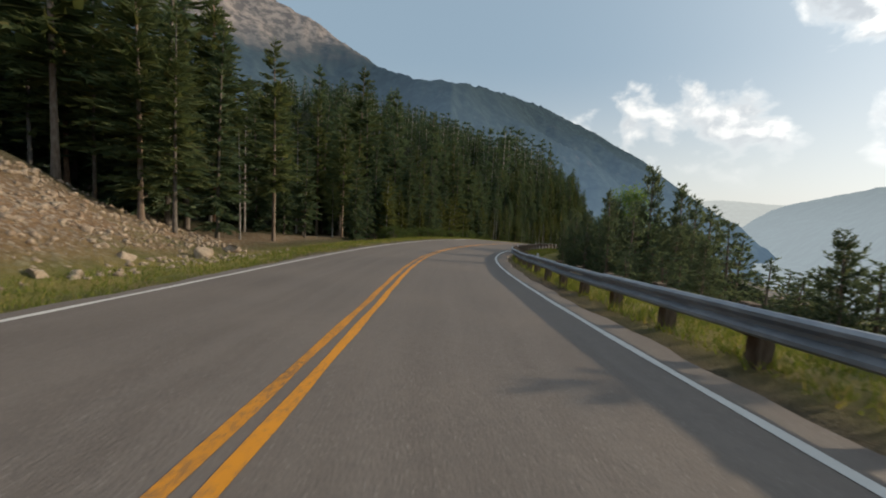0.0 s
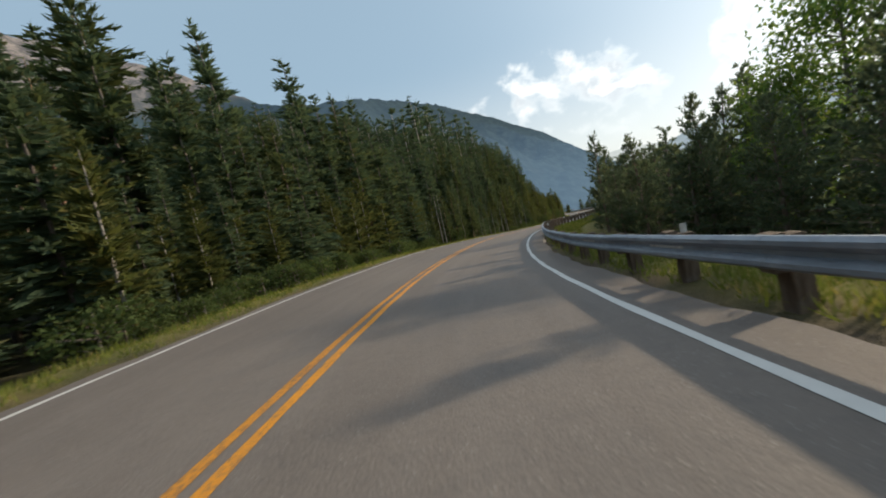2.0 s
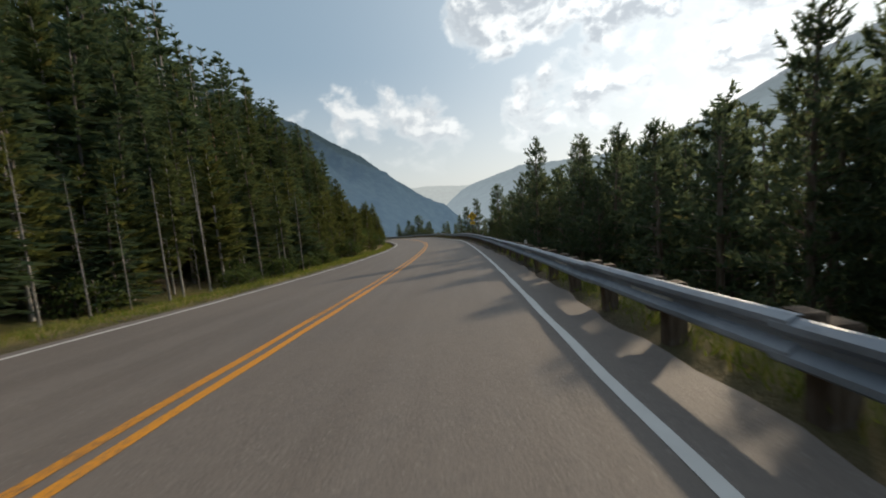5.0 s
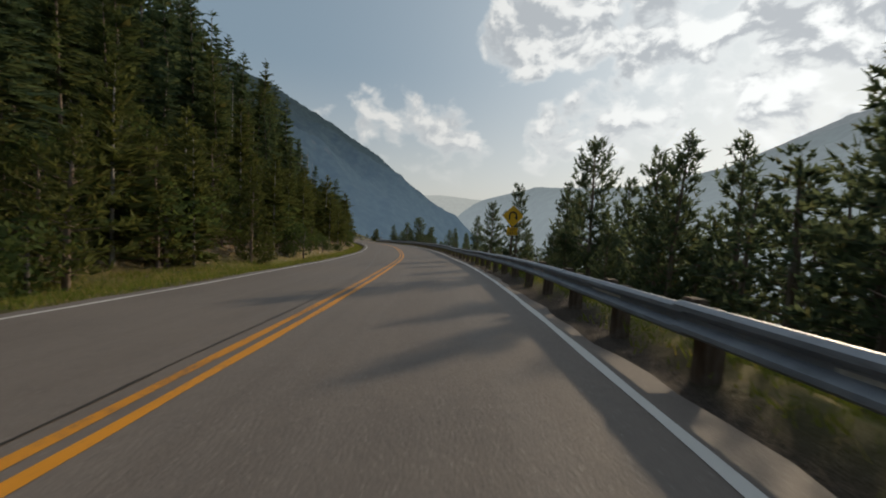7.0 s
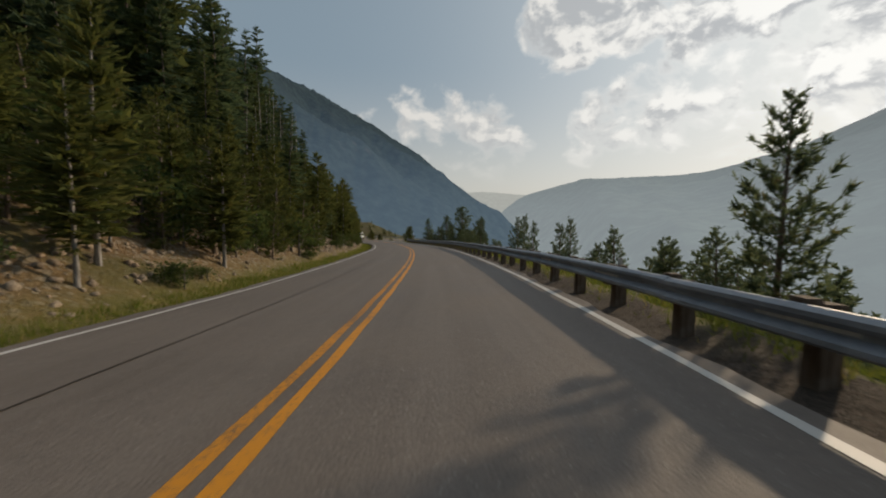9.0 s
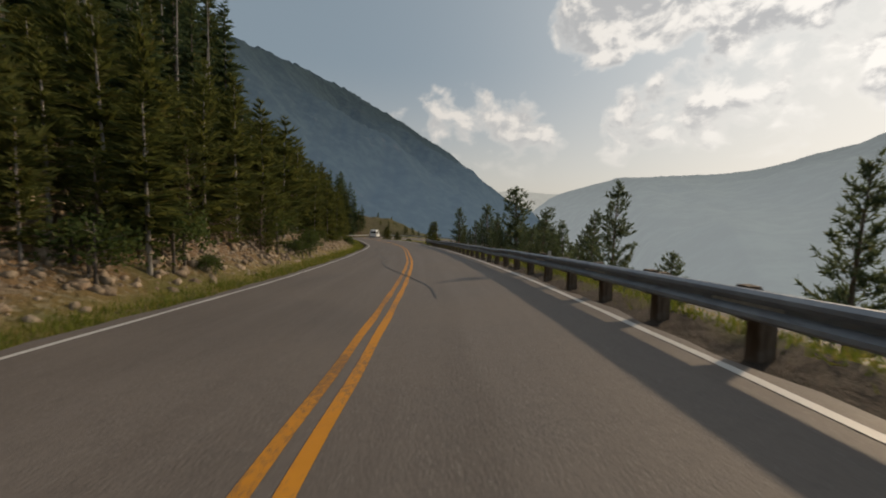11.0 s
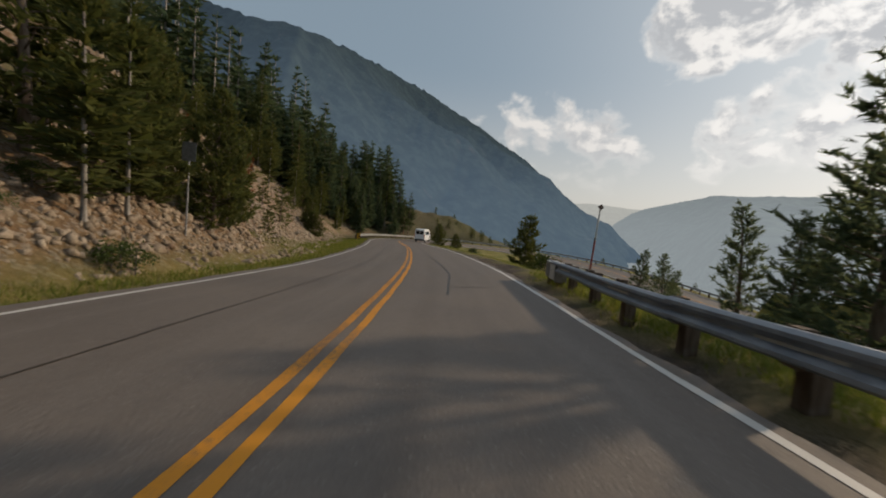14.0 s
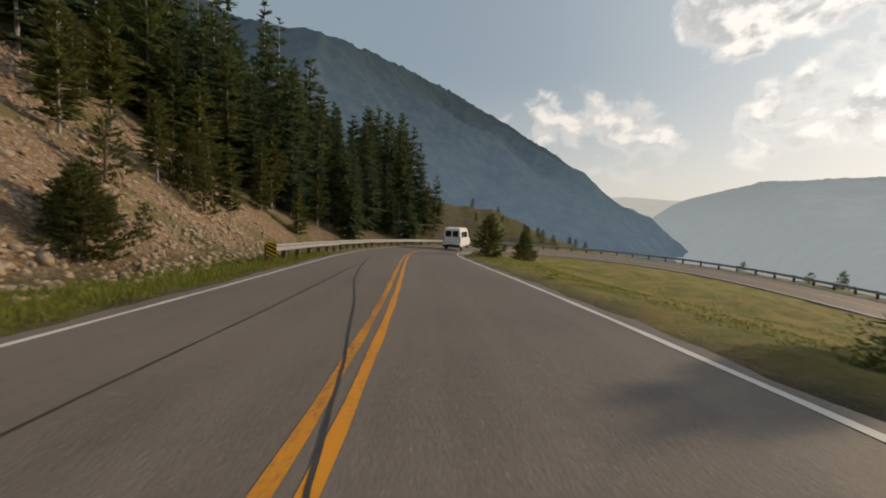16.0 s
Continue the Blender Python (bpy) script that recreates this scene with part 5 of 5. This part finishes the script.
def build_terminal():
    e = new("guardrail_terminal")
    e.matrix_world = frame_at(217.3, 4.68, -0.06)
    tagged(e, "grey boxy crash terminal at the end of the guardrail", "guardrail terminal")
    grey = mat_plain("weathered_grey_box", (0.27, 0.26, 0.25), 0.6, 0.3, 9.0, 0.35)
    bm = bmesh.new()
    box(bm, (0.30, 1.1, 0.46), Matrix.Translation((0.02, 0.0, 0.43)), 0.03)
    part("housing", bm, grey, e)
    bm = bmesh.new()
    box(bm, (0.36, 0.05, 0.54), Matrix.Translation((0.02, -0.57, 0.43)), 0.012)
    part("end_plate", bm, grey, e)
    bm = bmesh.new()
    box(bm, (0.02, 0.46, 0.44), Matrix.Translation((-0.165, -0.30, 0.43)), 0.006)
    part("side_panel", bm, REFLECT, e, "dull silver reflective panel")
    bm = bmesh.new()
    box(bm, (0.31, 1.04, 0.03), Matrix.Translation((0.02, 0.0, 0.69)), 0.01)
    part("cap", bm, REFLECT, e, "pale top plate")
    for y in (-0.42, 0.42):
        bm = bmesh.new()
        box(bm, (0.16, 0.16, 0.75), Matrix.Translation((0.04, y, -0.1)), 0.01)
        part("post", bm, POST_WOOD, e)


build_terminal()


# ---- signs and poles ----
SIGN_YELLOW = mat_plain("sign_yellow", (0.80, 0.45, 0.02), 0.45, 0, 3.0, 0.12)
SIGN_BLACK = mat_plain("sign_black", (0.02, 0.018, 0.03), 0.5)
ALU = mat_plain("sign_back", (0.32, 0.32, 0.33), 0.45, 0.6)
RED_PAINT = mat_plain("faded_red_paint", (0.36, 0.09, 0.08), 0.55)
WHITE_PAINT = mat_plain("white_enamel", (0.70, 0.70, 0.68), 0.5)


def build_sign():
    e = new("warning_sign")
    e.matrix_world = frame_at(122.0, 6.15, 0.0)
    tagged(e, "yellow diamond hairpin warning sign with a small plaque below", "warning sign")
    bm = bmesh.new()
    box(bm, (0.09, 0.09, 5.6), Matrix.Translation((0, 0.06, 0.15)), 0.008)
    part("post", bm, POST_WOOD, e)
    bm = bmesh.new()
    half, cut = 0.60, 0.07
    ring = []
    for q in range(4):
        a = q * math.pi / 2
        for t in (-1, -0.4, 0.4, 1):
            u, v = half - cut * (0.35 + 0.65 * abs(t)), cut * t
            ring.append((u * math.cos(a) - v * math.sin(a), u * math.sin(a) + v * math.cos(a)))
    front = [bm.verts.new((x, -0.011, 2.62 + z)) for x, z in ring]
    rear = [bm.verts.new((x, 0.001, 2.62 + z)) for x, z in ring]
    bm.faces.new(front)
    bm.faces.new(rear[::-1])
    for q in range(len(ring)):
        w = (q + 1) % len(ring)
        bm.faces.new((front[q], rear[q], rear[w], front[w]))
    bmesh.ops.recalc_face_normals(bm, faces=bm.faces)
    part("diamond_plate", bm, SIGN_YELLOW, e)
    # arrow: up, round and down again
    bm = bmesh.new()
    path = [(-0.19, -0.20), (-0.19, 0.05)] + [(0.19 * math.cos(a), 0.05 + 0.17 * math.sin(a)) for a in np.linspace(math.pi, 0, 12)] + [(0.19, -0.05)]
    w, last = 0.042, None
    for i, (x, z) in enumerate(path):
        x0, z0 = path[max(i - 1, 0)]
        x1, z1 = path[min(i + 1, len(path) - 1)]
        d = Vector((x1 - x0, z1 - z0)).normalized()
        pair = [bm.verts.new((x - d.y * w * k, -0.0155, 2.62 + z + d.x * w * k)) for k in (1, -1)]
        if last:
            bm.faces.new((last[0], last[1], pair[1], pair[0]))
        last = pair
    bm.faces.new([bm.verts.new((x, -0.0155, 2.62 + z)) for x, z in ((0.08, -0.05), (0.19, -0.22), (0.30, -0.05))])
    part("arrow", bm, SIGN_BLACK, e, "black hairpin arrow")
    bm = bmesh.new()
    box(bm, (0.58, 0.012, 0.42), Matrix.Translation((0, -0.005, 1.79)), 0.004)
    plaque = part("plaque", bm, SIGN_YELLOW, e)
    for words, z, size in (("300", 1.815, 0.20), ("FEET", 1.625, 0.20)):
        curve = bpy.data.curves.new("lettering", "FONT")
        curve.body, curve.size, curve.align_x, curve.extrude = words, size, "CENTER", 0.002
        curve.space_character = 1.1
        tmp = bpy.data.objects.new("lettering", curve)
        me = bpy.data.meshes.new_from_object(tmp)
        bpy.data.objects.remove(tmp)
        me.materials.append(SIGN_BLACK)
        ob = new("lettering", me)
        ob.parent = plaque
        ob.matrix_local = Matrix.Translation((0.0, -0.0135, z)) @ Matrix.Rotation(radians(90), 4, "X")
    for z in (2.22, 3.02):
        bm = bmesh.new()
        tube(bm, 0.012, 0.012, 0.012, Matrix.Translation((0, -0.016, z)) @ Matrix.Rotation(radians(90), 4, "X"), 8)
        part("bolt", bm, ALU, e)


build_sign()


def build_pole(s, l, h, lean, label, plate):
    e = new("marker_pole")
    e.matrix_world = frame_at(s, l, -0.3) @ Matrix.Rotation(radians(lean), 4, "Y")
    tagged(e, label, "marker pole")
    bm = bmesh.new()
    tube(bm, 0.032, 0.032, h * 0.62, Matrix.Translation((0, 0, h * 0.31)))
    part("lower_pole", bm, RED_PAINT if plate else ALU, e, "faded red lower length" if plate else "")
    bm = bmesh.new()
    tube(bm, 0.024, 0.024, h * 0.38, Matrix.Translation((0, 0, h * 0.81)))
    part("upper_pole", bm, WHITE_PAINT if plate else ALU, e, "white upper length" if plate else "")
    bm = bmesh.new()
    tube(bm, 0.036, 0.036, 0.09, Matrix.Translation((0, 0, h * 0.62)))
    part("collar", bm, ALU, e)
    if plate:
        bm = bmesh.new()
        box(bm, (0.15, 0.012, 0.15), Matrix.Translation((0, -0.03, h + 0.02)) @ Matrix.Rotation(radians(45), 4, "Y"), 0.004)
        part("marker_plate", bm, mat_plain("rusty_plate", (0.16, 0.10, 0.08), 0.6), e, "small dark diamond plate")
    else:
        bm = bmesh.new()
        box(bm, (0.46, 0.012, 0.62), Matrix.Translation((0, -0.04, h - 0.36)), 0.004)
        part("sign_back", bm, ALU, e, "bare grey metal back of a small sign")


build_pole(218.2, 6.1, 2.75, 3.2, "leaning red and white snow pole with a small diamond plate", True)
build_pole(219.0, -7.5, 4.3, 1.0, "thin grey steel pole with a bare metal sign back", False)


def build_hazard_marker():
    e = new("hazard_marker")
    e.matrix_world = frame_at(253.3, -5.05, 0.0)
    tagged(e, "black and yellow striped object marker at the guardrail end", "hazard marker")
    bm = bmesh.new()
    box(bm, (0.06, 0.06, 1.3), Matrix.Translation((0, 0.05, 0.2)), 0.006)
    part("post", bm, POST_WOOD, e)
    bm = bmesh.new()
    box(bm, (0.40, 0.012, 0.62), Matrix.Translation((0, 0, 0.50)), 0.004)
    plate = part("plate", bm, SIGN_YELLOW, e)
    for i in range(5):
        z = 0.22 + i * 0.155
        bm = bmesh.new()
        pts = [(-0.195, z - 0.04), (0.195, z - 0.22), (0.195, z - 0.14), (-0.195, z + 0.04)]
        pts = [(x, min(max(q, 0.20), 0.80)) for x, q in pts]
        bm.faces.new([bm.verts.new((x, -0.0085, q)) for x, q in pts])
        part("stripe", bm, SIGN_BLACK, plate)


build_hazard_marker()


# ---- van ----
VAN_S, VAN_L = 283.0, 1.7
def build_van(s, l):
    e = new("van")
    e.matrix_world = frame_at(s, l, 0.0)
    tagged(e, "white high-roofed passenger van driving into the hairpin", "van")
    body_m = mat_plain("white_van_paint", (0.72, 0.73, 0.74), 0.35, 0, 2.0, 0.08)
    glass = mat_plain("dark_glass", (0.012, 0.014, 0.018), 0.12, 0, 2.0, 0.1)
    black = mat_plain("black_plastic", (0.025, 0.025, 0.027), 0.6)
    rubber = mat_plain("tyre_rubber", (0.02, 0.02, 0.02), 0.85)
    lamp = mat_plain("red_lens", (0.42, 0.02, 0.02), 0.3)
    half, ln = 1.0, 5.7
    # side outline from tail to nose
    side = [(-0.02, 0.42), (-0.04, 1.0), (0.03, 1.75), (0.12, 2.40), (0.30, 2.50), (2.2, 2.54), (3.9, 2.46), (4.45, 2.15), (4.95, 1.45), (5.55, 1.20), (5.70, 0.95), (5.70, 0.42)]
    bm = bmesh.new()
    rows = []
    for k, (inset, w) in enumerate(((0.10, -1.0), (0.03, -0.96), (0.0, -0.90), (0.0, 0.90), (0.03, 0.96), (0.10, 1.0))):
        ring = []
        for y, z in side:
            lean = 0.13 * max(0.0, z - 1.1) / 1.4
            yy = y + (inset if y < 2.8 else -inset) * 0.6
            ring.append(bm.verts.new((w * (half - lean), yy, z - (inset if z > 2.2 else -inset * 0.3))))
        rows.append(ring)
    n = len(side)
    for a, b in zip(rows, rows[1:]):
        for i in range(n):
            bm.faces.new((a[i], a[(i + 1) % n], b[(i + 1) % n], b[i]))
    bm.faces.new(rows[0][::-1])
    bm.faces.new(rows[-1])
    bmesh.ops.recalc_face_normals(bm, faces=bm.faces)
    part("body", bm, body_m, e)

    def panel(name, size, at, mat, parent=e, rot=Matrix.Identity(4), bevel=0.02, label=""):
        q = bmesh.new()
        box(q, size, Matrix.Translation(at) @ rot, bevel)
        return part(name, q, mat, parent, label)

    tilt = Matrix.Rotation(radians(-5.5), 4, "X")
    for x in (-0.405, 0.405):
        door = panel("rear_door", (0.79, 0.03, 1.84), (x * 1.0, 0.035, 1.46), body_m, rot=tilt)
        panel("rear_window", (0.66, 0.02, 0.66), (x, 0.045, 1.86), glass, door, tilt, 0.03, "dark tinted rear window")
    panel("rear_bumper", (1.94, 0.20, 0.26), (0, -0.06, 0.50), black)
    panel("step", (1.2, 0.16, 0.05), (0, -0.12, 0.645), black)
    panel("number_plate", (0.32, 0.012, 0.15), (-0.05, -0.025, 0.93), mat_plain("plate_bar", (0.5, 0.5, 0.48), 0.5))
    for x in (-0.93, 0.93):
        panel("tail_light", (0.11, 0.07, 0.62), (x, 0.0, 1.22), lamp, bevel=0.02, label="tall red tail light")
        for y in (1.3, 2.4, 3.45):
            panel("side_window", (0.02, 0.95, 0.62), (x * 1.0, y, 1.74), glass, rot=Matrix.Rotation(radians(-5.3 if x > 0 else 5.3), 4, "Y"), bevel=0.01, label="dark tinted side window")
        panel("sill", (0.05, 3.2, 0.16), (x * 1.03, 2.75, 0.46), black)
        panel("wing_mirror", (0.16, 0.10, 0.30), (x * 1.22, 4.35, 1.52), black)
        for y in (1.15, 4.75):
            q = bmesh.new()
            tube(q, 0.35, 0.35, 0.22, Matrix.Translation((x * 0.93, y, 0.35)) @ Matrix.Rotation(radians(90), 4, "Y"), 28)
            bmesh.ops.bevel(q, geom=[d for d in q.edges if len(d.link_faces) == 2 and d.calc_face_angle(0) > 1.0], offset=0.035, segments=2, affect="EDGES")
            wheel = part("wheel", q, rubber, e, "black tyre")
            q = bmesh.new()
            tube(q, 0.21, 0.19, 0.03, Matrix.Translation((x * 1.045, y, 0.35)) @ Matrix.Rotation(radians(90 if x > 0 else -90), 4, "Y"), 20)
            part("rim", q, ALU, wheel)
    panel("windscreen", (1.6, 0.02, 0.86), (0, 4.72, 1.80), glass, rot=Matrix.Rotation(radians(35), 4, "X"))
    panel("front_bumper", (1.96, 0.16, 0.36), (0, 5.68, 0.52), black)


build_van(VAN_S, VAN_L)


# ---- road repairs ----
def tar_line(points, width, seed):
    """Poured crack sealer along s, l points with a wandering edge."""
    g = random.Random(seed)
    pts = np.array(points, float)
    d = np.concatenate([[0], np.cumsum(np.hypot(*np.diff(pts, axis=0).T))])
    u = np.linspace(0, d[-1], int(d[-1] / 0.35) + 2)
    s, l = np.interp(u, d, pts[:, 0]), np.interp(u, d, pts[:, 1])
    l = l + np.array([0.03 * noise.noise((x * 0.4, seed, 0.0)) + 0.012 * noise.noise((x * 1.9, seed, 3.0)) for x in u])
    ds, dl = np.gradient(s), np.gradient(l)
    n = np.hypot(ds, dl) + 1e-9
    w = width * np.array([0.5 + 0.35 * noise.noise((x * 1.3, seed, 9.0)) for x in u])
    a, b = on(s - dl / n * w, l + ds / n * w, 0.0075), on(s + dl / n * w, l - ds / n * w, 0.0075)
    k = len(u)
    mesh_object("tar_seal", np.concatenate([a, b]), [(i, i + k, i + k + 1, i + 1) for i in range(k - 1)], TAR, ROAD, "black tar crack seal")


tar_line([(100, -0.4), (112, -0.55), (120, -1.2), (131, -2.05), (145, -2.05), (154, -1.9)], 0.030, 1)
tar_line([(180, -1.25), (184, -1.8), (189, -2.15), (205, -2.0), (223, -1.75), (240, -1.9), (258, -1.8)], 0.030, 8)
tar_line([(166.5, 0.85), (168, 0.77), (169, 0.6), (172, -0.16), (175, -0.9), (178, -1.3), (182, -1.2)], 0.042, 2)
tar_line([(213.5, 1.3), (215, 1.34), (218, 1.52), (224.5, 1.3), (230, 1.0), (235, 0.55), (241, -0.17), (245, -0.7), (248, -1.15), (252, -1.5), (256, -1.7)], 0.030, 3)
tar_line([(214.9, 1.34), (215.2, 2.2), (215.6, 3.4)], 0.036, 4)
tar_line([(184, -2.7), (190, -2.9), (199, -2.6), (206, -2.9)], 0.032, 5)
tar_line([(218, -2.6), (226, -2.8), (240, -2.4)], 0.022, 6)


def stains():
    g = random.Random(8)
    for s, l, r in ((224.0, -0.46, 0.16), (224.6, -0.5, 0.10), (226.6, -0.52, 0.17), (227.3, -0.45, 0.15), (228.2, -0.4, 0.16), (229.2, -0.42, 0.12), (230.3, -0.4, 0.12), (193.6, -3.0, 0.16), (194.3, -2.9, 0.2), (194.9, -2.8, 0.14), (195.8, -2.72, 0.2), (196.6, -2.6, 0.15), (197.4, -2.5, 0.18), (206.6, -2.3, 0.16), (207, -2.5, 0.12)):
        a = np.linspace(0, 2 * math.pi, 18)[:-1]
        rad = np.array([0.62 * r * (0.75 + 0.5 * g.random()) for _ in a])
        v = on(s + 1.7 * rad * np.cos(a), l + rad * np.sin(a), 0.0085)
        mesh_object("tar_patch", v, [tuple(range(len(a)))], TAR, ROAD, "dark oily patch on asphalt")


stains()
